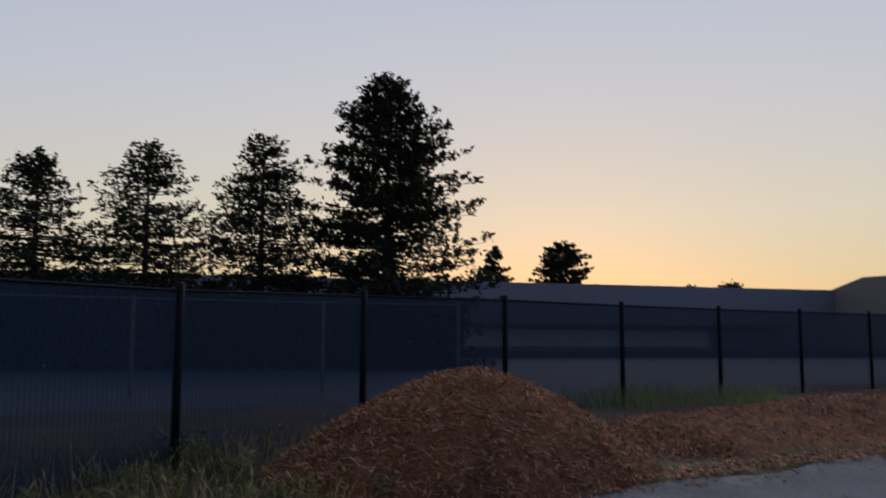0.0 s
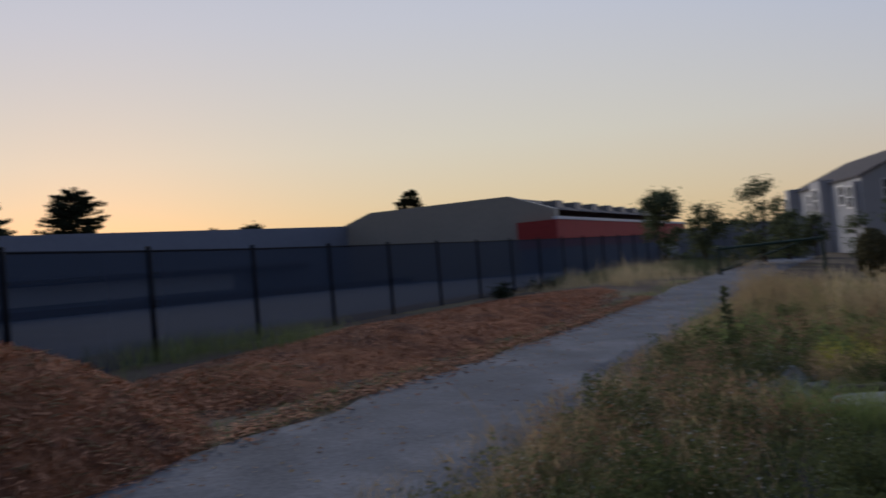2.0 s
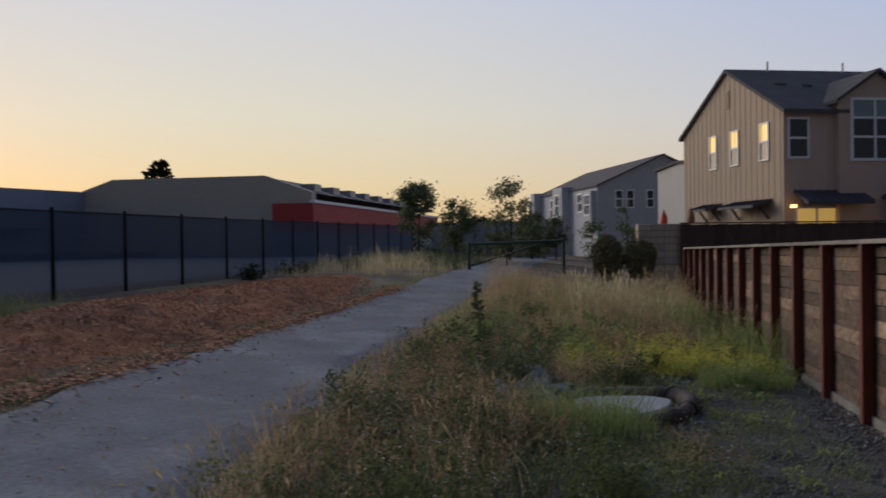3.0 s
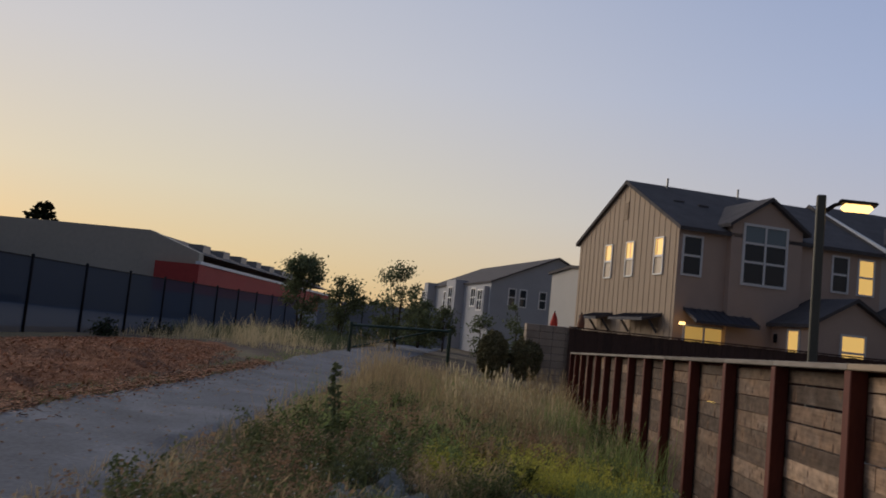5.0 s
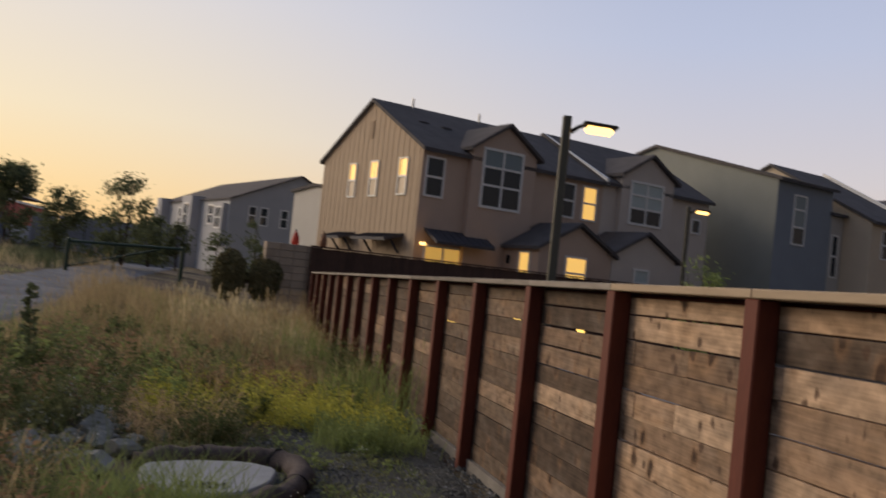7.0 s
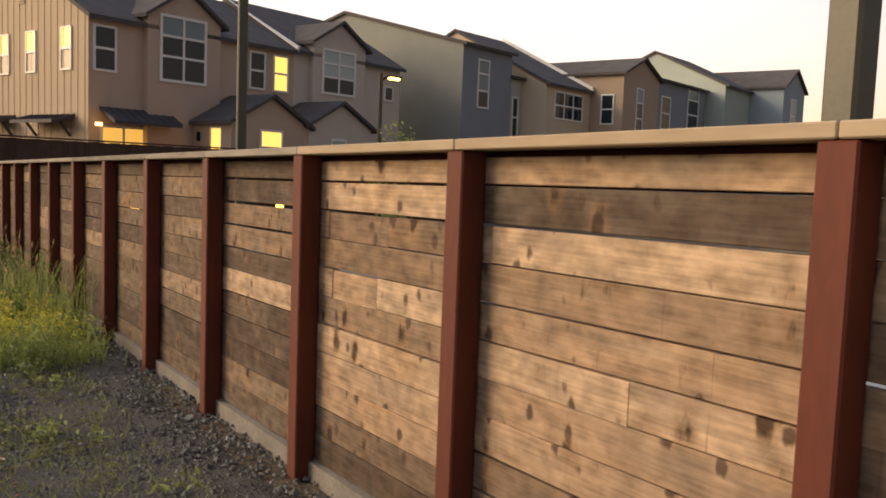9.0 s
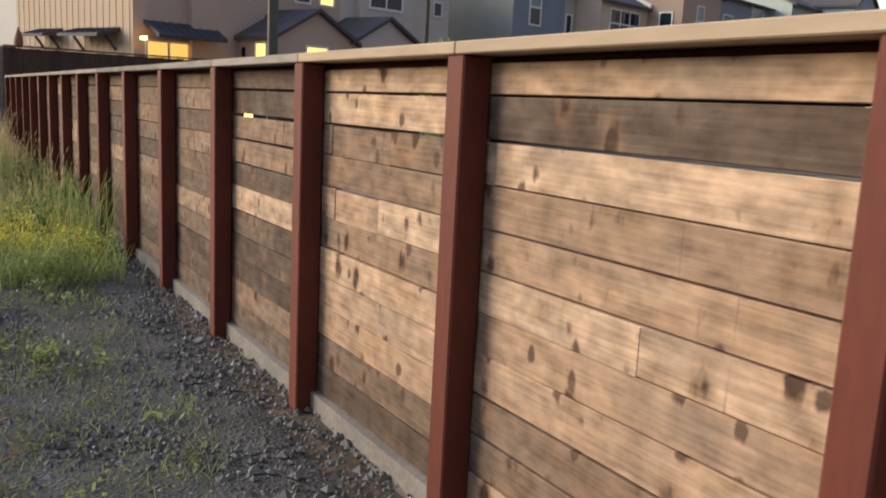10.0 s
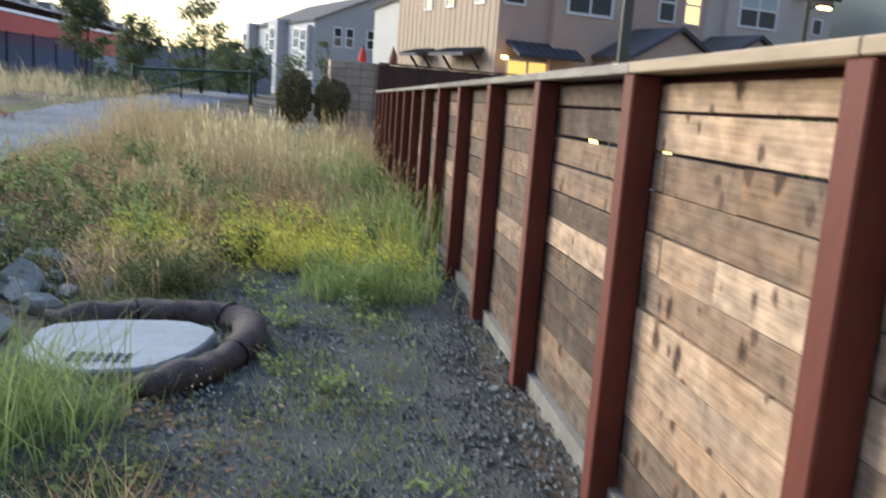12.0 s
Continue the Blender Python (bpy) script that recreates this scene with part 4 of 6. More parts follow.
# ---- warehouse ----
def warehouse():
    w = thing("warehouse", pose(0, 0, 0), "long beige and grey metal warehouse with a red side wall", "warehouse")
    along_y = Matrix(((0, 1, 0, 0), (1, 0, 0, 0), (0, 0, 1, 0), (0, 0, 0, 1)))
    part("end_wall", prism(bmesh.new(), [(-44.6, 0.2), (-44.6, 6.1), (-41.8, 7.0), (-28.6, 7.0), (-24.6, 5.6), (-24.6, 0.2)], 60, 61, along_y), "wh_beige", w)
    part("roof", prism(bmesh.new(), [(-44.8, 5.9), (-41.8, 6.9), (-28.6, 6.9), (-24.4, 5.5)], 60.9, 112, along_y), "wh_roof", w, "dark flat roofing")
    part("red_wall", prism(bmesh.new(), [(-27.7, 2.5), (-27.7, 4.7), (-24.3, 4.7), (-24.3, 2.5)], 59.4, 112, along_y), "wh_red", w, "red metal side wall")
    part("base_wall", prism(bmesh.new(), [(-27.65, 0.2), (-27.65, 2.5), (-24.35, 2.5), (-24.35, 0.2)], 59.45, 112, along_y), "wh_grey", w, "grey wall under the red band")
    part("trim", cube(-24.6, 59.4, 4.71, -24.2, 112, 4.95), "trim", w, "white gutter line")
    for k in range(9):
        y = 63 + 5.2 * k
        part("roof_vent", cube(-26.6, y, 5.6, -25.4, y + 1.8, 6.45), "galvanised", w)
    a, b = Vector((-43.6, 62.5, 0)), Vector((-54, 26, 0))
    ahead = (b - a).normalized()
    back = Vector((-ahead.y, ahead.x, 0)) * -1
    m = Matrix(((ahead.x, back.x, 0, a.x), (ahead.y, back.y, 0, a.y), (0, 0, 1, 0), (0, 0, 0, 1)))
    n = (b - a).length
    bm = bmesh.new()
    prism(bm, [(0, 0.2), (0, 6.05), (14, 6.05), (14, 0.2)], 0, n + 34, m)
    part("long_wall", bm, "wh_grey", w, "plain grey long wall")
    part("lower_band", prism(bmesh.new(), [(-0.05, 1.3), (-0.05, 2.6), (-0.01, 2.6), (-0.01, 1.3)], 15, n + 10, m), "trim", w, "pale lower wall band")
    part("canopy", prism(bmesh.new(), [(-1.0, 2.75), (-1.0, 3.0), (-0.01, 3.05), (-0.01, 2.75)], 8, n + 20, m), "wh_roof", w, "dark canopy edge")
    part("kerb_wall", prism(bmesh.new(), [(-6, 0.4), (-6, 1.05), (-5.8, 1.05), (-5.8, 0.4)], -4, n + 30, m), "wh_roof", w, "dark low wall")


warehouse()


# ---- second fence on the far side of the lot ----
def lot_fence():
    f = thing("lot_fence", pose(0, 0, 0), "thin galvanised fence inside the dark lot", "fence")
    spots = [(-17.9, -7.2), (-17.8, -2.9), (-17.3, 0.75), (-16.6, 3.6)]
    for x, y in spots:
        part("post", tube(bmesh.new(), [(x, y, 0.4), (x, y, 2.45)], 0.04, 8), "galvanised", f)
    for a, b in zip(spots, spots[1:]):
        part("rail", tube(bmesh.new(), [(*a, 2.4), (*b, 2.4)], 0.018, 6), "galvanised", f)


lot_fence()


# ---- street lamps ----
def street_lamp(m, height):
    lamp = thing("street_lamp", m, "dark square-post street lamp with a lit flat head", "street lamp", "street lamps")
    part("pole", cube(-0.055, -0.055, -0.5, 0.055, 0.055, height, 0.012), "bronze", lamp)
    bm = bmesh.new()
    tube(bm, [(0.06, 0, height - 0.2), (0.16, 0, height - 0.12), (0.3, 0, height - 0.075)], [0.03, 0.025, 0.02], 8)
    part("arm", bm, "steel", lamp)
    bm = cube(0.2, -0.13, height - 0.10, 0.66, 0.13, height - 0.055, 0.02)
    for v in bm.verts:
        if v.co.x > 0.5:
            v.co.y *= 0.75
            v.co.z -= 0.022
    part("head", bm, "steel", lamp)
    bm = cube(0.24, -0.105, height - 0.185, 0.60, 0.105, height - 0.102, 0.035)
    for v in bm.verts:
        if v.co.x > 0.45:
            v.co.z -= 0.015
    part("diffuser", bm, "lamp_glow", lamp, "glowing lamp panel")
    return lamp


street_lamp(pose(1.91, 7.35, 0, 0, 0, -14), 3.73)
street_lamp(pose(0.655, -0.945, 0), 3.73)
street_lamp(pose(11.3, 20.75, 0, 0, 0, -14), 4.45)


def path_light(x, y):
    p = thing("bollard_light", pose(x, y, -0.38), "short dark bollard with a glowing top", "bollard light", "bollard lights behind the fence")
    part("post", tube(bmesh.new(), [(0, 0, 0), (0, 0, 1.05)], 0.05, 10), "steel", p)
    part("lens", tube(bmesh.new(), [(0, 0, 1.06), (0, 0, 1.3)], 0.07, 12), "bollard_glow", p, "glowing lens")
    part("lid", tube(bmesh.new(), [(0, 0, 1.301), (0, 0, 1.34)], [0.09, 0.05], 12), "steel", p)


for x in (1.88, 3.12, 4.38):
    path_light(x, 11.98)


# ---- gate ----
def gate():
    g = thing("field_gate", pose(0, 0, 0), "dark green steel pipe gate across the path", "gate")
    a, b = Vector((-6.8, 24.9, 0.58)), Vector((-3.5, 25.15, 0.66))
    up = Vector((0, 0, 1))
    for p in (a, b):
        part("post", tube(bmesh.new(), [p - 0.3 * up, p + 0.95 * up, p + 0.97 * up], [0.065, 0.065, 0.04], 10), "green_paint", g)
    part("top_rail", tube(bmesh.new(), [a + 0.86 * up, b + 0.88 * up], 0.045, 8), "green_paint", g)
    part("brace", tube(bmesh.new(), [a + 0.1 * up, a.lerp(b, 0.8) + 0.82 * up], 0.035, 8), "green_paint", g)
    c = a.lerp(b, 0.4)
    part("strut", tube(bmesh.new(), [c + 0.05 * up, c + 0.85 * up], 0.03, 8), "green_paint", g)


gate()


# ---- dark garden fence, block wall and closed umbrellas before the tan house ----
def garden_fence():
    f = thing("garden_fence", HOUSE @ pose(-5.0, -3.0, 0), "dark-stained vertical-board garden fence", "fence")
    bm = cube(0, -0.01, FLOOR, 0.1485, 0.012, 1.96, 0.004)
    me = mesh_of("board", bm, "dark_fence")
    for k in range(125):
        ob = part("board", me, None, f)
        ob.matrix_basis = pose(0.15 * k, 0.0 + 0.004 * (k % 3), 0.008 * math.sin(k * 1.7))
    part("rail", cube(0, -0.05, 1.98, 18.8, 0.05, 2.02), "dark_fence", f)


def block_wall():
    w = thing("block_wall", HOUSE @ pose(-6.05, -2.9, 0), "tan concrete-block garden wall", "wall")
    part("mortar", cube(-0.19, 0.015, 0.2, 1.38, 0.185, 1.98), "footing", w, "grey mortar joints")
    me = mesh_of("block", cube(0, 0, 0, 0.39, 0.2, 0.19, 0.012), "block_wall")
    for r in range(9):
        for c in range(4):
            ob = part("block", me, None, w)
            ob.matrix_basis = pose(0.4 * c - 0.2, 0, 0.2 + 0.2 * r)


def closed_umbrella(m, cloth, colour):
    u = thing("garden_umbrella", m, f"closed {colour} cloth garden umbrella above the fence", "umbrella", "closed umbrellas")
    part("pole", tube(bmesh.new(), [(0, 0, -2.4), (0, 0, 0.38)], 0.02, 8), "steel", u)
    bm = tube(bmesh.new(), [(0, 0, -0.1), (0, 0, 0.0), (0.01, 0, 0.16), (0, 0, 0.34)], [0.08, 0.115, 0.09, 0.02], 9)
    part("canopy", bm, cloth, u)


garden_fence()
block_wall()
closed_umbrella(HOUSE @ pose(-5.2, -2.3, 2.05), "red_cloth", "red")
closed_umbrella(HOUSE @ pose(-4.3, -2.2, 2.1), "brown_cloth", "brown")


# ---- concrete pad with its straw roll, rocks ----
def pad():
    p = thing("concrete_pad", pose(0, 0, 0), "pale concrete drain pad sunk in gravel", "drain pad")
    outline = [(-2.5, 3.0), (-2.2, 3.15), (-1.8, 3.18), (-1.6, 3.02), (-1.66, 2.66), (-1.84, 2.36), (-2.15, 2.28), (-2.45, 2.5)]
    for _ in range(1):
        outline = [(a[0] + (b[0] - a[0]) * q, a[1] + (b[1] - a[1]) * q) for a, b in zip(outline, outline[1:] + outline[:1]) for q in (0.16, 0.84)]
    bm = bmesh.new()
    low = [bm.verts.new((x, y, -0.1)) for x, y in outline]
    high = [bm.verts.new((x, y, 0.075)) for x, y in outline]
    inner = [bm.verts.new((x * 0.97 - 0.06, y * 0.97 + 0.083, 0.09)) for x, y in outline]
    n = len(outline)
    for a, b in ((low, high), (high, inner)):
        for k in range(n):
            bm.faces.new((a[k], a[(k + 1) % n], b[(k + 1) % n], b[k]))
    bm.faces.new(inner)
    bmesh.ops.recalc_face_normals(bm, faces=bm.faces[:])
    part("slab", bm, "concrete", p)
    for k in range(14):
        x, y = -2.22 + 0.042 * (k // 2), 2.42 + 0.075 * (k % 2)
        part("grate_slot", cube(x, y, 0.091, x + 0.02, y + 0.055, 0.096), "steel", p, "dark drain slot")


def straw_roll():
    way = [(-2.55, 3.22), (-2.28, 3.33), (-2.06, 3.42), (-1.82, 3.46), (-1.62, 3.43), (-1.47, 3.27), (-1.43, 2.95), (-1.52, 2.62), (-1.64, 2.38), (-1.78, 2.24), (-1.92, 2.16)]
    dense = []
    for (a, b) in zip(way, way[1:]):
        for s in (0, 0.25, 0.5, 0.75):
            dense.append((a[0] + (b[0] - a[0]) * s, a[1] + (b[1] - a[1]) * s))
    pts, radii = [], []
    for k, (x, y) in enumerate(dense):
        r = 0.084 + 0.03 * noise.noise((x * 4, y * 4, 0)) - (0.03 if k < 2 or k > len(dense) - 3 else 0)
        pts.append((x, y, 0.06 + 0.012 * noise.noise((x * 3, y * 3, 9))))
        radii.append(r)
    bm = tube(bmesh.new(), pts, radii, 16)
    for v in bm.verts:
        v.co += Vector((0.5, 0.5, 1)) * (0.022 * noise.noise(v.co * 7) + 0.014 * noise.noise(v.co * 17))
        v.co.z *= 0.88
    ob = part("straw_roll", bm, "sock", smooth=True)
    tagged(ob, "sagging brown mesh straw roll around the concrete pad", "straw roll")
    for k in (7, 17, 27):
        at, ahead = Vector(pts[k]), (Vector(pts[k + 1]) - Vector(pts[k - 1])).normalized()
        side = ahead.cross(Vector((0, 0, 1))).normalized()
        ring = [at + (radii[k] + 0.006) * (math.cos(a) * side + math.sin(a) * Vector((0, 0, 1))) for a in (math.pi * 2 * j / 14 for j in range(15))]
        part("tie", tube(bmesh.new(), [(p.x, p.y, p.z * 0.88) for p in ring], 0.006, 5), "steel", ob, "dark twine tie")


def rock(x, y, size, seed):
    bm = bmesh.new()
    bmesh.ops.create_icosphere(bm, subdivisions=3, radius=1.0)
    off = Vector((seed * 3.1, seed * 1.7, 0))
    for v in bm.verts:
        n = noise.noise(v.co * 1.3 + off)
        cell = noise.cell(v.co * 1.6 + off)
        v.co *= 1 + 0.25 * n + 0.05 * cell
        for k in range(7):
            d = Vector((math.sin(seed * 7 + k * 2.4), math.cos(seed * 5 + k * 1.9), math.sin(k * 1.3 + seed))).normalized()
            over = v.co.dot(d) - 0.62
            if over > 0:
                v.co -= d * over
        v.co.z *= 0.7
    bmesh.ops.transform(bm, matrix=Matrix.Translation((x, y, land(x, y) + size * 0.3)) @ Matrix.Rotation(seed, 4, "Z") @ Matrix.Diagonal((size, size * 0.75, size, 1)), verts=bm.verts[:])
    ob = part("rock", bm, "rock")
    tagged(ob, "rough grey rock half sunk among weeds", "rock", "rocks by the pad")


pad()
straw_roll()
rock_random = random.Random(14)
for i, (x, y, size) in enumerate([(-3.3, 4.95, 0.26), (-2.98, 4.62, 0.2), (-2.92, 3.95, 0.22), (-2.66, 3.5, 0.15), (-2.76, 2.95, 0.16), (-3.2, 2.9, 0.2), (-2.44, 4.2, 0.08), (-3.4, 4.2, 0.22), (-3.25, 3.4, 0.18), (-3.1, 6.0, 0.16)]):
    rock(x, y, size, i)
for i in range(26):
    rock(rock_random.uniform(-3.45, -2.6), rock_random.uniform(2.9, 5.1), rock_random.uniform(0.06, 0.14), 30 + i)
rock(-0.2, 2.48, 0.05, 21)
rock(-0.18, 1.16, 0.04, 22)


# ---- scattered cover ----
def cloud_mesh(name, verts, quads, mat, label="", category="", kind="stuff", parent=None):
    """Many loose quads in one mesh."""
    me = bpy.data.meshes.new(name)
    v = np.asarray(verts, dtype=np.float32).reshape(-1, 3)
    f = np.asarray(quads, dtype=np.int32).reshape(-1, 4)
    me.vertices.add(len(v))
    me.vertices.foreach_set("co", v.ravel())
    me.loops.add(f.size)
    me.loops.foreach_set("vertex_index", f.ravel())
    me.polygons.add(len(f))
    me.polygons.foreach_set("loop_start", np.arange(0, f.size, 4, dtype=np.int32))
    me.update(calc_edges=True)
    me.materials.append(M[mat])
    ob = new(name, me)
    ob.parent = parent
    return tagged(ob, label, category, kind=kind)


LAND = np.vectorize(land)


def leaf_quads(rs, centres, size, flat=0.0):
    """Random small leaves (rhombs) at the centres; size: one length or an array."""
    n = len(centres)
    a = rs.normal(size=(n, 3))
    a[:, 2] *= 1 - flat
    a /= np.linalg.norm(a, axis=1)[:, None] + 1e-9
    b = np.cross(a, rs.normal(size=(n, 3)))
    b /= np.linalg.norm(b, axis=1)[:, None] + 1e-9
    s = (np.ones(n) * size * rs.uniform(0.6, 1.3, n))[:, None]
    c = np.asarray(centres)
    v = np.stack([c - a * s, c + b * s * 0.45, c + a * s, c - b * s * 0.45], 1)
    return v.reshape(-1, 3), np.arange(4 * n).reshape(-1, 4)


def blades(name, seed, x, y, height, width, mat, label, category, lean=0.35, seedhead=0.0, head=1.0):
    """Grass: each blade is two quads that taper and bend; some end in a seed head."""
    rs = np.random.RandomState(seed)
    n = len(x)
    z = LAND(x, y) - 0.02
    h = height * rs.uniform(0.55, 1.25, n)
    az, bend = rs.uniform(0, 2 * np.pi, n), lean * rs.uniform(0.1, 1.0, n)
    face = rs.uniform(0, 2 * np.pi, n)
    base = np.stack([x, y, z], 1)
    way = np.stack([np.cos(az), np.sin(az), np.zeros(n)], 1)
    side = np.stack([np.cos(face), np.sin(face), np.zeros(n)], 1) * (width / 2)
    if np.ndim(width):
        side = np.stack([np.cos(face), np.sin(face), np.zeros(n)], 1) * (np.asarray(width) / 2)[:, None]
    up = np.array([0, 0, 1.0])
    mid = base + up * (h * 0.55)[:, None] + way * (h * bend * 0.35)[:, None]
    tip = base + up * (h * 0.97)[:, None] + way * (h * bend)[:, None]
    v = np.stack([base - side, base + side, mid + side * 0.8, mid - side * 0.8, tip + side * 0.25, tip - side * 0.25], 1)
    k = np.arange(n)[:, None] * 6
    q = np.concatenate([k + [0, 1, 2, 3], k + [3, 2, 4, 5]], 0)
    v = v.reshape(-1, 3)
    if seedhead:
        some = rs.rand(n) < seedhead
        m = some.sum()
        t, w2 = tip[some], side[some]
        axis = (tip - mid)[some]
        axis /= np.linalg.norm(axis, axis=1)[:, None]
        ln = head * rs.uniform(0.05, 0.11, m)[:, None]
        wide = w2 / np.linalg.norm(w2, axis=1)[:, None] * head * rs.uniform(0.004, 0.009, m)[:, None]
        hv = np.stack([t - axis * 0.02, t + axis * ln * 0.4 + wide, t + axis * ln, t + axis * ln * 0.4 - wide], 1).reshape(-1, 3)
        q = np.concatenate([q, np.arange(4 * m).reshape(-1, 4) + len(v)], 0)
        v = np.concatenate([v, hv], 0)
    return cloud_mesh(name, v, q, mat, label, category)


def scatter(rs, n, x0, x1, y0, y1, keep=None, clump=0.0, freq=0.9):
    """Places in a rectangle, thinned by keep(x, y) and by a clumping noise."""
    out = []
    while len(out) < n:
        x, y = rs.uniform(x0, x1), rs.uniform(y0, y1)
        if keep and rs.rand() > keep(x, y):
            continue
        if clump and 0.5 + noise.noise((x * freq, y * freq, clump)) < rs.uniform(0.1, 0.9):
            continue
        out.append((x, y))
    a = np.array(out)
    return a[:, 0], a[:, 1]


def verge(x, y):
    """How thick the tall grass stands between path and fence."""
    v = smooth_step(-5.0, -4.3, x) * smooth_step(4.2, 7.0, y + 0.35 * (x + 2))
    return v * (1 if x < -0.25 else 0)


def near_verge(x, y):
    """Weeds beside the path, towards the camera's start."""
    v = smooth_step(-4.75, -4.1, x) * (1 - smooth_step(-2.9, -2.2, x)) * smooth_step(-4.5, -1.5, y) * (1 - smooth_step(5.5, 7, y))
    if -2.75 < x and 1.9 < y < 3.6:
        v = 0
    if -3.15 < x and 2.6 < y < 5.4:
        v *= 0.25
    return v


rs = np.random.RandomState(5)
TUFT = np.vectorize(lambda x, y: max(0.22, 0.85 + 1.6 * noise.noise((x * 1.0, y * 0.75, 2.5))))
TUFT2 = np.vectorize(lambda x, y: max(0.22, 0.85 + 1.6 * noise.noise((x * 1.3, y * 1.0, 9.5))))
gx, gy = scatter(rs, 13000, -5.0, -0.25, 6.2, 16, verge, 3.0, 0.55)
blades("dry_grass", 1, gx, gy, (0.30 + 0.24 * np.clip((gy - 5.5) / 3.5, 0, 1)) * TUFT(gx, gy), 0.008, "straw", "tall dry straw-coloured grass with seed heads", "grass", 0.35, 0.5)
gx, gy = scatter(rs, 5000, -5.0, -0.3, 15, 21, verge, 3.0)
blades("dry_grass", 2, gx, gy, (0.36 - 0.16 * np.clip((gy - 15) / 4, 0, 1)) * TUFT(gx, gy), 0.012, "straw", "tall dry straw-coloured grass with seed heads", "grass", 0.35, 0.3)
gx, gy = scatter(rs, 6500, -4.9, -0.2, 4.3, 18, verge, 11.0, 0.6)
blades("green_grass", 3, gx, gy, 0.40 * TUFT2(gx, gy), 0.009, "green_grass", "green grass growing among the dry stalks", "grass", 0.5)
gx, gy = scatter(rs, 1400, -1.1, -0.13, 5.2, 14, lambda x, y: smooth_step(-1.2, -0.6, x))
blades("green_grass", 4, gx, gy, 0.42 * TUFT2(gx, gy), 0.010, "green_grass", "green grass along the fence foot", "grass", 0.45, 0.2)
gx, gy = scatter(rs, 2300, -4.8, -1.9, -4.5, 6.5, near_verge, 7.0, 1.1)
blades("dry_grass", 5, gx, gy, 0.30 * TUFT(gx, gy), 0.007, "straw", "short dry grass beside the path", "grass", 0.7, 0.25)
gx, gy = scatter(rs, 5500, -4.8, -1.9, -4.5, 6.0, near_verge, 21.0, 1.0)
blades("green_grass", 6, gx, gy, 0.26 * TUFT2(gx, gy), 0.008, "bush_leaves", "short green weeds beside the path", "grass", 0.7)
gx, gy = scatter(rs, 1000, -2.9, -1.7, 0.2, 2.6, None, 41.0, 1.6)
blades("green_grass", 17, gx, gy, 0.15, 0.006, "green_grass", "thin green grass in front of the pad", "grass", 0.8)
TX, TY = -1.7, 0.85
gx, gy = scatter(rs, 70, TX - 0.16, TX + 0.16, TY - 0.16, TY + 0.16)
blades("dry_grass", 18, gx, gy, 0.30, 0.005, "straw", "dry tuft of grass standing in the gravel", "grass", 0.8, 0.0)
gx, gy = scatter(rs, 4200, -2.6, -0.5, -0.5, 4.6, None, 31.0, 1.6)
blades("green_grass", 7, gx, gy, 0.10, 0.006, "green_grass", "thin green weeds in the gravel", "grass", 0.9)
gx, gy = scatter(rs, 800, -10.4, -6.9, -7.5, -2.2, lambda x, y: 1.0 if humps(x, y) <= 0.02 else 0.0, 5.0, 0.8)
blades("dry_grass", 8, gx, gy, 0.30, 0.008, "straw", "rough grass beside the mulch heap", "grass", 0.6, 0.2)
gx, gy = scatter(rs, 5000, -10.2, -6.8, -7.5, -2.4, lambda x, y: 1.0 if humps(x, y) <= 0.02 else 0.0, 15.0, 0.8)
blades("green_grass", 9, gx, gy, 0.19, 0.008, "bush_leaves", "rough green grass beside the mulch heap", "grass", 0.6)
gx, gy = scatter(rs, 1300, -13.2, -10.6, 0.5, 8, lambda x, y: 0.25 + smooth_step(2.0, 4, y) * (1 - smooth_step(6, 8, y)), 9.0, 0.6)
blades("green_grass", 10, gx, gy, 0.38, 0.010, "green_grass", "weeds along the foot of the mesh fence", "grass", 0.6)
gx, gy = scatter(rs, 3500, -13.2, -7.2, 25, 36, lambda x, y: 1 if humps(x, y) <= 0.02 else 0, 13.0, 0.5)
blades("dry_grass", 11, gx, gy, 0.45, 0.02, "leaves", "grey-green brush where the path meets the gate", "grass", 0.6)


gx, gy = scatter(rs, 2600, -12.8, -7.3, 19.5, 30, lambda x, y: 1 if humps(x, y) <= 0.02 else 0, 17.0, 0.7)
blades("dry_grass", 12, gx, gy, 0.42 * TUFT(gx, gy), 0.016, "pale_straw", "pale dry brush between mulch and gate", "grass", 0.7)


def weeds(name, seed, spots, height, spread, leaves, leaf, mat, label, stems=True):
    """Leafy weeds: clouds of small leaves round upright stems."""
    r = np.random.RandomState(seed)
    cs = []
    for x, y in spots:
        h = height * r.uniform(0.6, 1.3)
        w = spread * r.uniform(0.7, 1.3)
        nst = 5
        base = land(x, y)
        for _ in range(nst):
            a, tilt = r.uniform(0, 2 * np.pi), r.uniform(0.1, 1.0) * w
            s = r.uniform(0.15, 1.0, leaves // nst)
            hh = h * r.uniform(0.7, 1.0)
            cs.append(np.stack([x + np.cos(a) * tilt * s + r.normal(0, 0.03, len(s)), y + np.sin(a) * tilt * s + r.normal(0, 0.03, len(s)), base + hh * s], 1))
    v, q = leaf_quads(r, np.concatenate(cs), leaf)
    return cloud_mesh(name, v, q, mat, label, "weeds")


def spots(seed, n, x0, x1, y0, y1, keep=None):
    r = np.random.RandomState(seed)
    return list(zip(*scatter(r, n, x0, x1, y0, y1, keep)))


def carpet(x, y):
    """The low flowering band across the verge, thinning at its rim."""
    return smooth_step(4.5, 5.2, y + 0.3 * noise.noise((1.1 * x, 4.0, 0))) * (1 - smooth_step(6.4, 7.4, y + 0.5 * noise.noise((1.3 * x, 9.0, 0))))


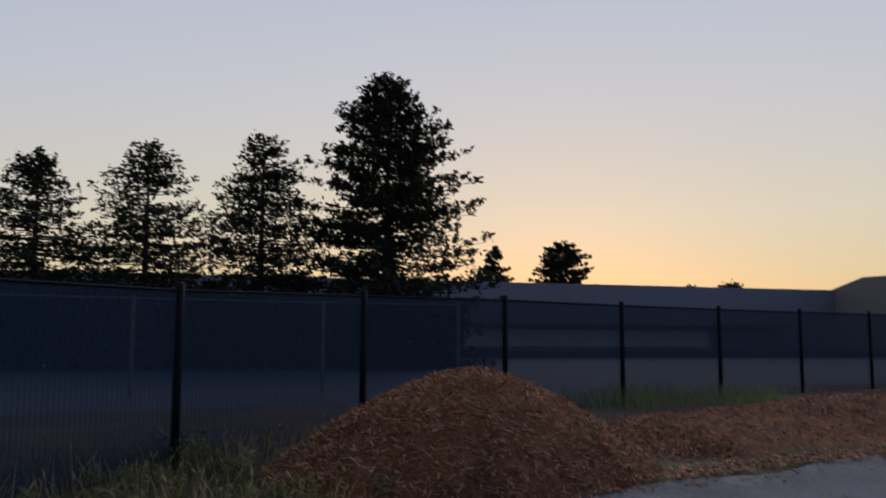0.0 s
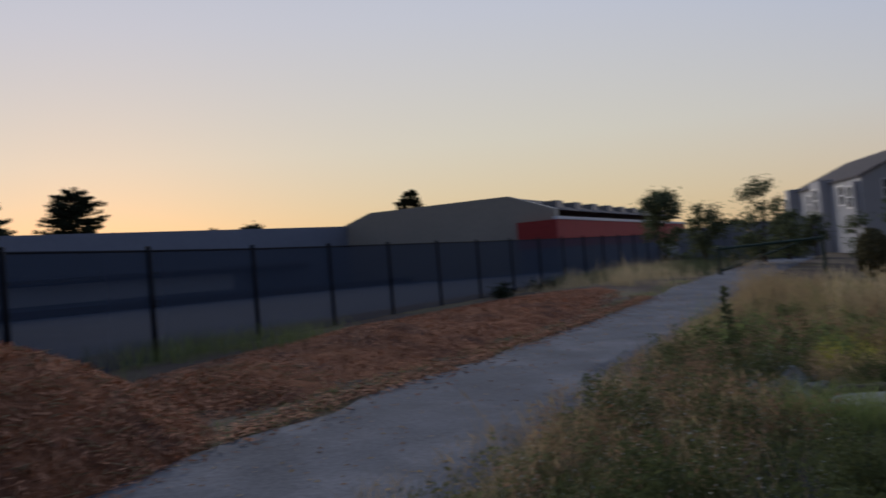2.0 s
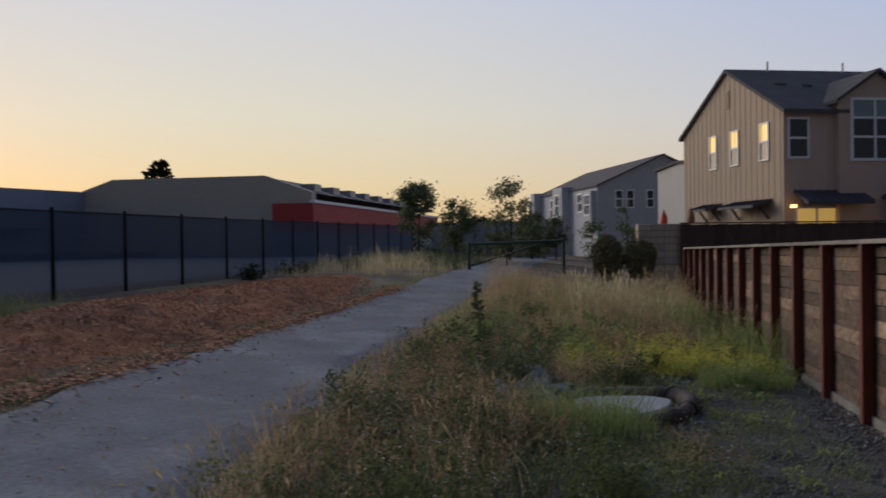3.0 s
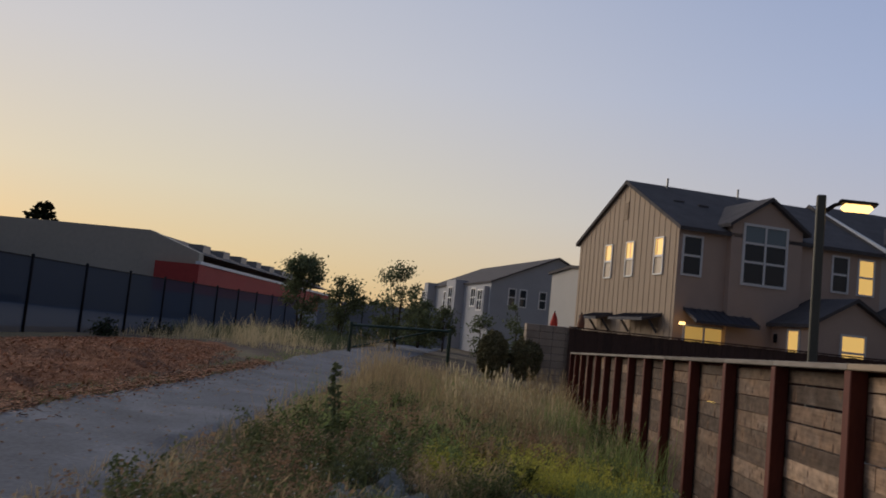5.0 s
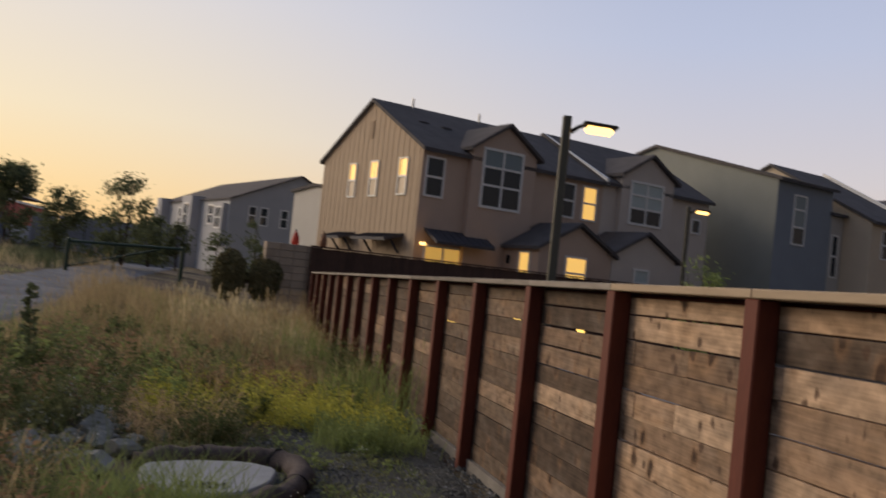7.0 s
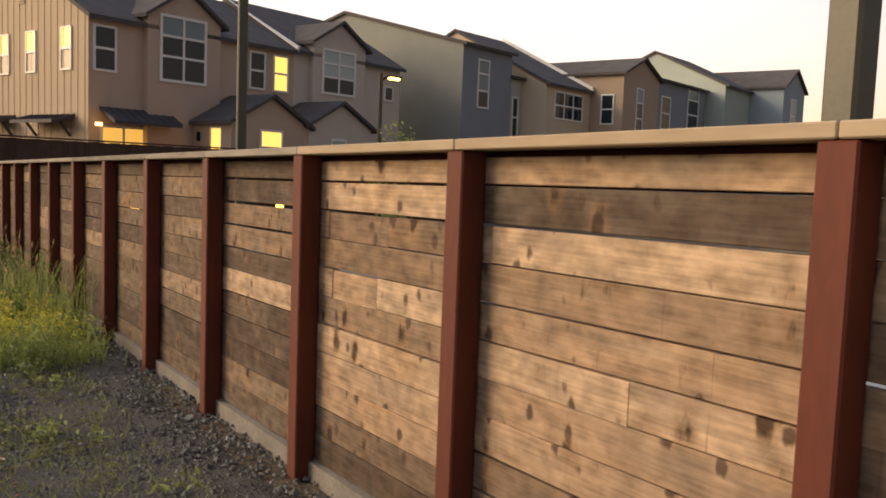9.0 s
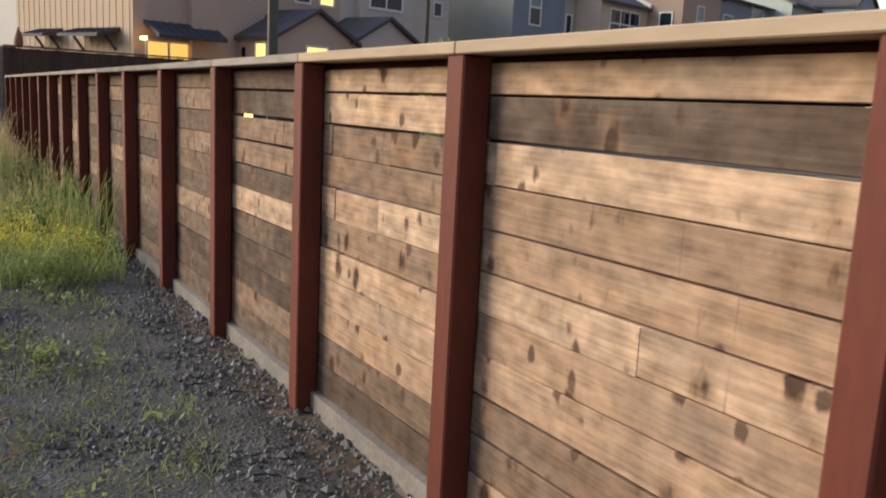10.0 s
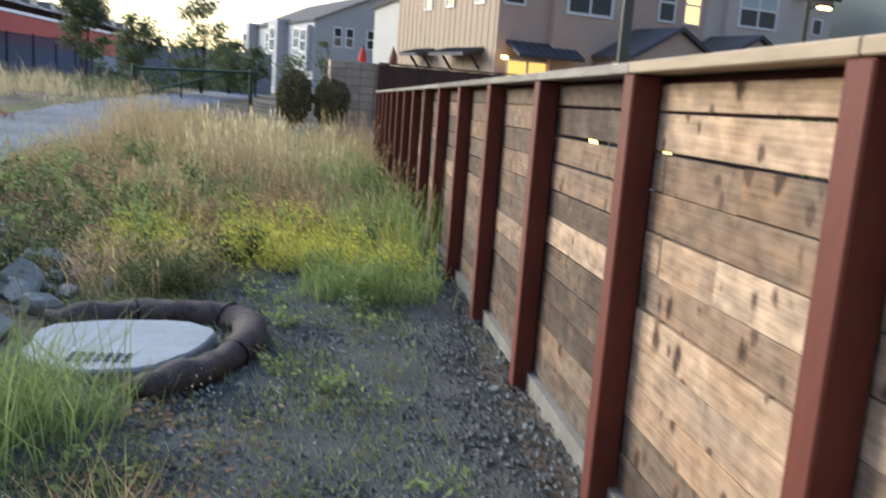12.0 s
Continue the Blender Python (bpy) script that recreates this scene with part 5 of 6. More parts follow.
weeds("lime_weeds", 1, spots(1, 340, -2.7, -0.35, 4.4, 7.4, carpet), 0.32, 0.24, 130, 0.013, "lime_weed", "bright lime-green flowering weeds")
weeds("leafy_weeds", 41, spots(41, 50, -3.0, -0.35, 4.7, 7.4, carpet), 0.25, 0.22, 90, 0.016, "green_grass", "low green weeds under the lime flowers")
weeds("dry_weeds", 42, spots(42, 230, -3.2, -0.9, 6.9, 8.9), 0.34, 0.26, 120, 0.013, "tan_weed", "hazy tan dry weeds behind the lime flowers")
weeds("dry_weeds", 43, spots(43, 80, -4.5, -2.6, 4.6, 7.6), 0.36, 0.24, 110, 0.014, "tan_weed", "hazy tan dry weeds beside the path")
weeds("olive_weeds", 44, spots(44, 22, -2.45, -1.8, 3.85, 4.7), 0.34, 0.18, 170, 0.015, "bush_leaves", "olive bushy weeds behind the straw roll")
weeds("dry_weeds", 45, spots(45, 34, -2.9, -1.9, 4.0, 5.4), 0.30, 0.18, 90, 0.012, "tan_weed", "dry tan weeds behind the straw roll")
gx, gy = scatter(rs, 260, -2.6, -1.8, 3.8, 5.0, None, 81.0, 1.3)
blades("dry_grass", 46, gx, gy, 0.30, 0.006, "straw", "dry stalks behind the straw roll", "grass", 0.8, 0.3)
gx, gy = scatter(rs, 480, -1.25, -0.2, 4.0, 5.0, None, 82.0, 1.3)
blades("green_grass", 47, gx, gy, 0.24, 0.008, "green_grass", "upright green weeds at the gravel edge", "grass", 0.6, 0.3)
weeds("bushy_weeds", 51, spots(51, 34, -3.3, -1.6, -2.2, 0.7, lambda a, b: 1 if a < -1.95 or b < -0.3 else 0), 0.5, 0.3, 420, 0.018, "bush_leaves", "bushy dark weeds at the edge of the verge")
weeds("rust_weeds", 52, spots(52, 40, -4.3, -2.1, -2.4, 3.0, lambda a, b: 0.2 + 0.8 * near_verge(a, b)), 0.42, 0.26, 160, 0.015, "rust_weed", "dry rust-brown weeds over the verge")
weeds("pale_flowers", 53, spots(53, 30, -4.2, -2.1, -2.3, 1.5), 0.5, 0.24, 26, 0.008, "flower", "tiny pale flowers over the dark weeds")
weeds("bushy_weeds", 48, spots(48, 14, -0.75, -0.2, 5.6, 9.5), 0.6, 0.2, 300, 0.02, "bush_leaves", "dark green weeds standing against the fence")
gx, gy = scatter(rs, 190, -2.75, -1.75, 9.0, 11.2, None, 83.0, 1.1)
blades("seed_stalks", 49, gx, gy, 0.80, 0.010, "pale_straw", "thick pale seed stalks above the grass", "grass", 0.2, 1.0, 1.8)
weeds("rust_weeds", 12, spots(12, 110, -4.6, -2.8, 0.0, 7.5, near_verge), 0.42, 0.2, 80, 0.018, "rust_weed", "dry rust-brown weeds beside the path")
weeds("rust_weeds", 13, spots(13, 60, -4.4, -0.8, 7.0, 12), 0.46, 0.22, 80, 0.02, "rust_weed", "dry rust-brown weeds in the grass")
weeds("leafy_weeds", 2, spots(2, 40, -1.2, -0.25, 4.1, 5.2), 0.28, 0.16, 90, 0.016, "green_grass", "low green leafy weeds at the gravel edge")
weeds("leafy_weeds", 3, spots(3, 170, -4.5, -2.6, -2.5, 6.0, near_verge), 0.38, 0.2, 70, 0.022, "weed_leaves", "grey-green leafy weeds beside the path")
weeds("dark_weeds", 21, spots(21, 100, -4.4, -1.2, 5.6, 12.5), 0.42, 0.26, 110, 0.026, "weed_leaves", "grey-green leafy weeds among the grass")
weeds("dark_weeds", 22, spots(22, 60, -4.5, -2.6, -2.0, 6.0, near_verge), 0.36, 0.22, 100, 0.024, "weed_leaves", "low grey-green leafy weeds beside the path")
weeds("grey_weeds", 23, spots(23, 190, -2.7, -0.55, 0.0, 4.6, lambda a, b: 0 if -2.7 < a < -1.4 and 2.0 < b < 3.45 else 1 if a < -1.1 or b > 2.6 else 0.25), 0.13, 0.2, 46, 0.014, "weed_leaves", "thin grey-green weeds creeping over the gravel")
weeds("rust_weeds", 25, spots(25, 170, -3.4, -0.9, 6.8, 9.8), 0.36, 0.24, 90, 0.018, "rust_weed", "low reddish dry weeds before the tall grass")
weeds("leafy_weeds", 26, spots(26, 60, -4.4, -2.4, 4.8, 8.0), 0.5, 0.24, 90, 0.026, "green_grass", "fresh green leafy weeds among the grass")
gx, gy = scatter(rs, 480, -2.7, -0.8, 8.0, 13.0, None, 61.0, 0.8)
blades("seed_stalks", 27, gx, gy, 0.74, 0.006, "pale_straw", "pale upright seed stalks above the grass", "grass", 0.22, 1.0)
gx, gy = scatter(rs, 760, -2.95, -1.8, 1.2, 2.3, lambda a, b: 1 - smooth_step(0.15, 0.6, math.hypot(0.8 * (a + 2.42), b - 1.75)))
blades("lime_grass", 28, gx, gy, 0.40, 0.008, "green_grass", "arching bright green tuft beside the pad", "grass", 1.1)
gx, gy = scatter(rs, 800, -2.8, -1.2, 1.0, 2.15, None, 63.0, 2.2)
v, q = leaf_quads(rs, np.stack([gx, gy, LAND(gx, gy) + 0.035], 1), 0.022, 0.9)
cloud_mesh("dry_litter", v, q, "rust_weed", "dry brown litter on the gravel before the pad", "litter")
gx, gy = scatter(rs, 2600, -4.6, -0.5, 5.2, 9.5, None, 71.0, 0.7)
blades("dry_grass", 29, gx, gy, 0.42 * TUFT(gx, gy), 0.007, "straw", "dry grass mixed through the green weeds", "grass", 0.6, 0.4)
weeds("leafy_weeds", 30, spots(30, 90, -3.6, -0.3, 8.0, 13.5), 0.44, 0.24, 90, 0.024, "weed_leaves", "grey-green weeds among the tall dry grass")
weeds("bushy_weeds", 31, spots(31, 16, -4.4, -1.4, 4.9, 9.5), 0.48, 0.34, 420, 0.024, "bush_leaves", "bushy dark green weeds standing in the grass")
weeds("bushy_weeds", 32, spots(32, 20, -4.5, -2.8, -2.5, 5.5, near_verge), 0.48, 0.32, 420, 0.020, "bush_leaves", "bushy green weeds beside the path")
weeds("rust_weeds", 33, spots(33, 22, -4.2, -1.2, 5.5, 10.5), 0.5, 0.32, 400, 0.020, "rust_weed", "bushy dry brown weeds standing in the grass")
weeds("pale_flowers", 34, spots(34, 26, -4.5, -2.7, -2.5, 5.5, near_verge), 0.55, 0.25, 40, 0.010, "flower", "small pale flowers over the weeds")
weeds("pale_stalks", 24, spots(24, 50, -3.0, -0.6, 7.5, 12.0), 0.62, 0.16, 60, 0.016, "straw", "pale dry seed heads above the grass")
weeds("leafy_weeds", 4, spots(4, 70, -4.4, -1.6, 5.5, 9.5), 0.40, 0.24, 70, 0.026, "weed_leaves", "grey-green leafy weeds in the grass")
weeds("leafy_weeds", 5, spots(5, 26, -2.4, -0.6, 0.3, 4.2, lambda a, b: 0 if -2.7 < a < -1.4 and 2.0 < b < 3.45 else 1), 0.14, 0.16, 40, 0.022, "green_grass", "small green weeds in the gravel")
weeds("leafy_weeds", 6, spots(6, 40, -10, -7, -6.5, -3.2), 0.34, 0.22, 70, 0.03, "weed_leaves", "leafy weeds beside the mulch heap")
weeds("pale_flowers", 7, spots(7, 55, -4.3, -2.5, -2.5, 4.0, near_verge), 0.42, 0.18, 14, 0.010, "flower", "tiny pale flowers on thin stalks")
weeds("pale_flowers", 8, [(-1.55, 2.1), (-1.1, 3.6), (-2.3, 1.2), (-1.25, 1.9), (-1.4, 0.9), (-2.0, 1.0), (-0.9, 3.9)], 0.2, 0.08, 26, 0.009, "flower", "tiny pale flowers on thin stalks")


def tall_weed():
    x, y = -3.75, 5.4
    w = thing("tall_weed", pose(x, y, land(x, y)), "tall dark thistle-like weed standing by the path", "weed")
    r = np.random.RandomState(9)
    part("stem", tube(bmesh.new(), [(0, 0, -0.05), (0.03, 0.01, 0.5), (-0.02, 0.0, 1.05)], [0.014, 0.01, 0.004], 6), "leaves", w)
    s = r.uniform(0.12, 1.0, 170)
    a = r.uniform(0, 2 * np.pi, 170)
    c = np.stack([np.cos(a) * 0.09 * (1.3 - s), np.sin(a) * 0.09 * (1.3 - s), s * 1.04], 1)
    v, q = leaf_quads(r, c, 0.045)
    ob = cloud_mesh("foliage", v, q, "leaves", parent=w, kind="")


tall_weed()


# ---- loose stones and chips ----
def stones(name, seed, n, keep_x, keep_y, size, mat, label, lift=0.03):
    r = np.random.RandomState(seed)
    x, y = scatter(r, n, *keep_x, *keep_y, lambda a, b: 1.0 if a > -2.9 + 1.9 * smooth_step(1.5, 6.5, b) else 0.15)
    z = LAND(x, y) + lift
    s = np.minimum(size * np.exp(r.normal(0, 0.45, n)), 0.030)
    octa = np.array([(1, 0, 0), (0, 1, 0), (-1, 0, 0), (0, -1, 0), (0, 0, 0.8), (0, 0, -0.6)], float)
    v = octa[None] * s[:, None, None] * r.uniform(0.6, 1.3, (n, 6, 1))
    a = r.uniform(0, 2 * np.pi, n)
    c, sn = np.cos(a)[:, None], np.sin(a)[:, None]
    v = np.stack([v[..., 0] * c - v[..., 1] * sn, v[..., 0] * sn + v[..., 1] * c, v[..., 2]], -1) + np.stack([x, y, z], 1)[:, None]
    tri = [(0, 1, 4), (1, 2, 4), (2, 3, 4), (3, 0, 4), (1, 0, 5), (2, 1, 5), (3, 2, 5), (0, 3, 5)]
    me = bpy.data.meshes.new(name)
    f = (np.arange(n)[:, None, None] * 6 + np.array(tri)[None]).reshape(-1, 3)
    me.from_pydata(v.reshape(-1, 3).tolist(), [], f.tolist())
    me.materials.append(M[mat])
    tagged(new(name, me), label, "gravel", kind="stuff")


stones("gravel_stones", 3, 9000, (-3.0, -0.03), (-3.5, 7), 0.012, "stone", "loose dark crushed stones")
stones("gravel_stones", 7, 14000, (-2.4, -0.03), (-2.2, 5), 0.008, "stone", "fine dark crushed stones")
stones("gravel_stones", 8, 1300, (-2.6, -0.03), (-2.2, 6), 0.010, "pale_stone", "paler stones among the gravel")
stones("gravel_stones", 4, 1500, (-2.8, -0.03), (-2.5, 5.5), 0.017, "stone", "larger loose crushed stones")


def chips(seed, n):
    r = np.random.RandomState(seed)
    x, y = scatter(r, n, -11.8, -5.9, -5, 18, lambda a, b: 0 if humps(a, b) <= 0.0 else (1.0 if b < 2 else 0.35))
    z = np.array([land(a, b) + humps(a, b) for a, b in zip(x, y)]) - 0.03
    ln = 0.012 + 0.06 * r.rand(n) ** 2.5
    wd = r.uniform(0.003, 0.008, n)
    az, tilt = r.uniform(0, 2 * np.pi, n), r.normal(0, 0.45, n)
    a = np.stack([np.cos(az) * np.cos(tilt), np.sin(az) * np.cos(tilt), np.sin(tilt)], 1) * ln[:, None]
    b = np.stack([-np.sin(az), np.cos(az), r.normal(0, 0.4, n)], 1) * wd[:, None]
    c = np.stack([x, y, z + 0.02], 1)
    v = np.stack([c - a - b, c + a - b, c + a * 0.9 + b, c - a * 0.8 + b], 1).reshape(-1, 3)
    cloud_mesh("wood_chips", v, np.arange(4 * n).reshape(-1, 4), "chip", "loose reddish wood chips on the heap", "mulch")


chips(4, 42000)


def strewn(name, seed, n, spread, mat, label):
    """Chips spilt from the heap along the path's edge."""
    r = np.random.RandomState(seed)
    y = r.uniform(-5, 16, n)
    edge = np.array([-7.25 + 0.22 * noise.noise((0.9 * b, 3.0, 0)) + 0.12 * noise.noise((3.1 * b, 8.0, 0)) for b in y])
    x = edge + r.normal(0, spread, n)
    az, ln = r.uniform(0, 2 * np.pi, n), 0.012 + 0.04 * r.rand(n) ** 2
    c = np.stack([x, y, LAND(x, y) + 0.056 + 0.012 * r.rand(n)], 1)
    a = np.stack([np.cos(az), np.sin(az), r.normal(0, 0.2, n)], 1) * ln[:, None]
    b = np.stack([-np.sin(az), np.cos(az), r.normal(0, 0.3, n)], 1) * r.uniform(0.005, 0.012, n)[:, None]
    v = np.stack([c - a - b, c + a - b, c + a * 0.9 + b, c - a * 0.8 + b], 1).reshape(-1, 3)
    cloud_mesh(name, v, np.arange(4 * n).reshape(-1, 4), mat, label, "mulch")


strewn("wood_chips", 31, 9000, 0.13, "chip", "reddish wood chips spilt along the path edge")
strewn("wood_chips", 32, 3500, 0.30, "mulch", "dark wood chips spilt on the path")


def sticks(seed, n):
    """Long pale splinters lying on the heap."""
    r = np.random.RandomState(seed)
    x, y = scatter(r, n, -10.2, -6.2, -4.2, 3, lambda a, b: 0 if humps(a, b) <= 0.03 else 1)
    bm = bmesh.new()
    for a, b in zip(x, y):
        z = land(a, b) + humps(a, b) - 0.02
        w, ln = r.uniform(0, 2 * np.pi), r.uniform(0.07, 0.22)
        d = Vector((math.cos(w), math.sin(w), r.normal(0, 0.35))) * ln
        p = Vector((a, b, z))
        tube(bm, [p - d * 0.5, p + Vector((0, 0, 0.012)), p + d * 0.5], [0.003, 0.006, 0.002], 4)
    tagged(part("sticks", bm, "straw", None, "pale splinters and twigs on the mulch heap"), "pale splinters and twigs on the mulch heap", "mulch", kind="stuff")


sticks(6, 1100)


# ---- trees ----
def conifer(x, y, base, top, radius, seed, branches, label, crown_from=0.08, leaf=0.26, whorl=0.5, power=0.8, dense=15, gaps=0.0):
    r = np.random.RandomState(seed)
    t = thing("conifer_tree", pose(x, y, base), label, "tree", "conifers")
    h = top - base
    part("trunk", tube(bmesh.new(), [(0, 0, -0.3), (0.05, 0, h * 0.3), (-0.04, 0.03, h * 0.65), (0, 0, h * 0.97)], [0.022 * h, 0.017 * h, 0.009 * h, 0.02], 8), "bark", t)
    limbs, cs = bmesh.new(), []
    for _ in range(branches):
        f = crown_from + (0.985 - crown_from) * r.rand() ** 0.9
        a = r.uniform(0, 2 * np.pi)
        step = whorl * (0.8 + 0.5 * noise.noise((math.cos(a), math.sin(a), seed)))
        z0 = round(f * h / step) * step + r.normal(0, 0.16)
        f = min(0.985, max(crown_from, z0 / h))
        lump = 0.9 + 0.35 * noise.noise((1.6 * math.cos(a), 1.6 * math.sin(a), 5.0 * f + 7 * seed))
        R = radius * (min(1.0, (1 - f) / (1 - crown_from)) ** power) * r.uniform(0.6, 1.12) * lump + 0.12
        rise = 0.30 * (f - 0.30)
        if r.rand() < gaps:
            continue
        tip = (np.cos(a) * R, np.sin(a) * R, f * h + rise * R - 0.04 * R)
        if R > 0.6:
            tube(limbs, [(0, 0, f * h), (tip[0] * 0.5, tip[1] * 0.5, f * h + (rise - 0.12) * R * 0.5), tip], [0.035, 0.022, 0.008], 3, cap=False)
        m = max(8, int(R * dense))
        s = r.uniform(0.15, 1.03, m) ** 0.75
        wide = 0.05 + 0.16 * R * (1.05 - s)
        sag = (rise - 0.20 * (1 - s)) * R * s
        clump = np.floor(s * 4.5) / 4.5
        s = 0.6 * (clump + 0.11) + 0.4 * s
        off = r.normal(0, 1, (m, 3)) * np.stack([wide, wide, 0.08 + 0.02 * R * (1 - s)], 1)
        cs.append(np.stack([np.cos(a) * R * s, np.sin(a) * R * s, f * h + sag], 1) + off)
    tagged(part("branchwork", limbs, "bark", t), kind="stuff")
    v, q = leaf_quads(r, np.concatenate(cs), leaf, 0.3)
    cloud_mesh("crown", v, q, "needles", "dark needle foliage", kind="", parent=t)
    return t


def broadleaf(x, y, base, top, radius, seed, n, leaf, mat, label, name="young_tree", category="tree", group="young trees", stems=3, low=0.25, spread=0.25):
    r = np.random.RandomState(seed)
    t = thing(name, pose(x, y, base), label, category, group)
    h = top - base
    bm, cs = bmesh.new(), []
    for s in range(stems):
        a = 2 * np.pi * s / stems + r.uniform(0, 1)
        w = radius * r.uniform(0.2, 0.6) if stems > 1 else 0
        pts = [Vector((0.03 * np.cos(a), 0.03 * np.sin(a), -0.1)), Vector((w * 0.4 * np.cos(a), w * 0.4 * np.sin(a), h * 0.45)), Vector((w * np.cos(a), w * np.sin(a), h * 0.92))]
        tube(bm, pts, [0.022 * h / stems ** 0.5, 0.014 * h / stems ** 0.5, 0.006], 6)
    part("trunk", bm, "bark", t)
    limbs = bmesh.new()
    for _ in range(26):
        f = low + (1 - low) * r.rand()
        env = radius * math.sin(math.pi * min(0.97, 0.15 + 0.8 * (f - low) / (1 - low))) ** 0.7
        a, R = r.uniform(0, 2 * np.pi), env * r.uniform(0.35, 1.05)
        tip = np.array([np.cos(a) * R, np.sin(a) * R, f * h + 0.12 * R])
        tube(limbs, [(0, 0, max(0.1, f - 0.12) * h), tuple(tip)], [0.012, 0.004], 3, cap=False)
        m = n // 26
        cs.append(tip + r.normal(0, 1, (m, 3)) * np.array([spread, spread, spread * 0.75]) * radius * r.uniform(0.6, 1.2))
    tagged(part("branchwork", limbs, "bark", t), kind="stuff")
    v, q = leaf_quads(r, np.concatenate(cs), leaf)
    v[:, 2] = np.maximum(v[:, 2], 0.02)
    cloud_mesh("crown", v, q, mat, "small-leaved crown", kind="", parent=t)
    return t


def round_shrub(x, y, base, top, radius, seed, n, leaf, mat, label):
    """A compact shrub: leaves thick under a lumpy rounded skin, on short stems."""
    r = np.random.RandomState(seed)
    t = thing("shrub", pose(x, y, base), label, "shrub", "shrubs")
    h = top - base
    bm = bmesh.new()
    for k in range(5):
        a = 1.26 * k + 0.4
        tube(bm, [(0, 0, -0.1), (0.3 * radius * math.cos(a), 0.3 * radius * math.sin(a), h * 0.3), (0.6 * radius * math.cos(a), 0.6 * radius * math.sin(a), h * 0.7)], [0.02, 0.014, 0.005], 5)
    part("trunk", bm, "bark", t)
    d = r.normal(size=(n, 3))
    d /= np.linalg.norm(d, axis=1)[:, None]
    lump = np.array([1 + 0.24 * noise.noise((2.2 * p[0], 2.2 * p[1], 2.2 * p[2] + seed)) + 0.12 * noise.noise((6 * p[0], 6 * p[1], 6 * p[2] + seed)) for p in d])
    c = d * (lump * r.uniform(0.5, 1.0, n) ** 0.3)[:, None] * np.array([radius, radius, h * 0.5]) + np.array([0, 0, h * 0.52])
    v, q = leaf_quads(r, c, leaf)
    v[:, 2] = np.maximum(v[:, 2], 0.02)
    cloud_mesh("crown", v, q, mat, "dense dark small leaves", kind="", parent=t)


G = 0.6
conifer(-32.7, 10.68, G, 12.95, 6.0, 1, 430, "large dark redwood-like conifer against the dusk sky", 0.03, 0.13, 0.7, 0.60, 26)
conifer(-34.8, 5.95, G, 10.3, 4.7, 2, 280, "dark conifer with gaps in its crown", 0.06, 0.115, 0.72, 0.66, 20)
conifer(-36.1, 1.65, G, 9.6, 4.7, 3, 260, "slender dark conifer with an open crown", 0.08, 0.115, 0.75, 0.64, 18)
conifer(-36.8, -2.3, G, 8.9, 4.4, 4, 250, "slender dark conifer with an open crown", 0.08, 0.115, 0.75, 0.64, 18)
conifer(-37.5, -6.3, G, 9.2, 4.4, 5, 250, "slender dark conifer with an open crown", 0.08, 0.115, 0.75, 0.64, 18)
conifer(-76.2, 48.0, 0.6, 11.95, 3.2, 6, 120, "distant dark conifer behind the warehouse", 0.3, 0.28, 0.8, 0.7)
conifer(-71.4, 122.2, 0.6, 15.4, 4.6, 7, 90, "distant dark conifer behind the warehouse", 0.4, 0.4, 1.1, 0.6)
conifer(-79.0, 59.8, 0.6, 13.4, 5.4, 8, 170, "distant broad dark conifer behind the warehouse", 0.35, 0.26, 1.15, 0.42, 17)
broadleaf(-74, 84, 0.6, 8.6, 3.0, 9, 2400, 0.28, "needles", "distant low tree behind the warehouse", "broad_tree", "tree", "distant trees", 2, 0.3, 0.19)
broadleaf(-74.5, 77, 0.6, 8.2, 1.8, 10, 1200, 0.28, "needles", "distant low tree behind the warehouse", "broad_tree", "tree", "distant trees", 2, 0.3, 0.19)
broadleaf(-73, 44, 0.6, 8.6, 3.4, 24, 2400, 0.28, "needles", "distant low tree behind the warehouse", "broad_tree", "tree", "distant trees", 2, 0.3, 0.19)

broadleaf(-10.6, 34, 0.7, 4.05, 1.05, 11, 5200, 0.075, "leaves", "young leafy tree beside the mesh fence", stems=2, low=0.3, spread=0.22)
broadleaf(-8.95, 35, 0.7, 3.35, 0.9, 12, 2400, 0.085, "leaves", "young leafy tree near the gate", stems=3, low=0.25)
broadleaf(-6.5, 36, 0.7, 4.35, 1.1, 13, 3000, 0.085, "leaves", "young feathery tree beyond the gate", stems=3, low=0.05)
broadleaf(-5.6, 38, 0.7, 2.7, 1.0, 14, 2600, 0.09, "leaves", "leafy shrub beyond the gate", stems=4, low=0.05)
broadleaf(-4.3, 36, 0.7, 2.55, 0.6, 15, 1100, 0.085, "leaves", "young leafy tree beyond the gate", stems=3, low=0.1)
broadleaf(-2.5, 30, 0.6, 2.15, 0.6, 16, 800, 0.07, "leaves", "leafy sapling before the grey house", stems=2, low=0.1)
broadleaf(-1.25, 27, 0.5, 2.65, 0.5, 17, 800, 0.07, "leaves", "leafy sapling before the grey house", stems=1, low=0.15)
round_shrub(-2.02, 20.9, 0.3, 1.62, 0.45, 18, 15000, 0.034, "shrub_dark", "rounded dark clipped shrub at the fence end")
round_shrub(-1.08, 20.8, 0.3, 1.58, 0.45, 19, 13000, 0.034, "shrub_dark", "rounded dark clipped shrub at the fence end")
broadleaf(9.75, 17.0, -0.4, 2.5, 0.75, 20, 1900, 0.06, "green_grass", "leafy garden shrub behind the fence", "shrub", "shrub", "shrubs", 3, 0.2)
broadleaf(-12.25, 18.5, 0.5, 0.92, 0.38, 21, 500, 0.05, "hedge", "small dark shrub on the mulch", "shrub", "shrub", "shrubs", 4, 0.0)
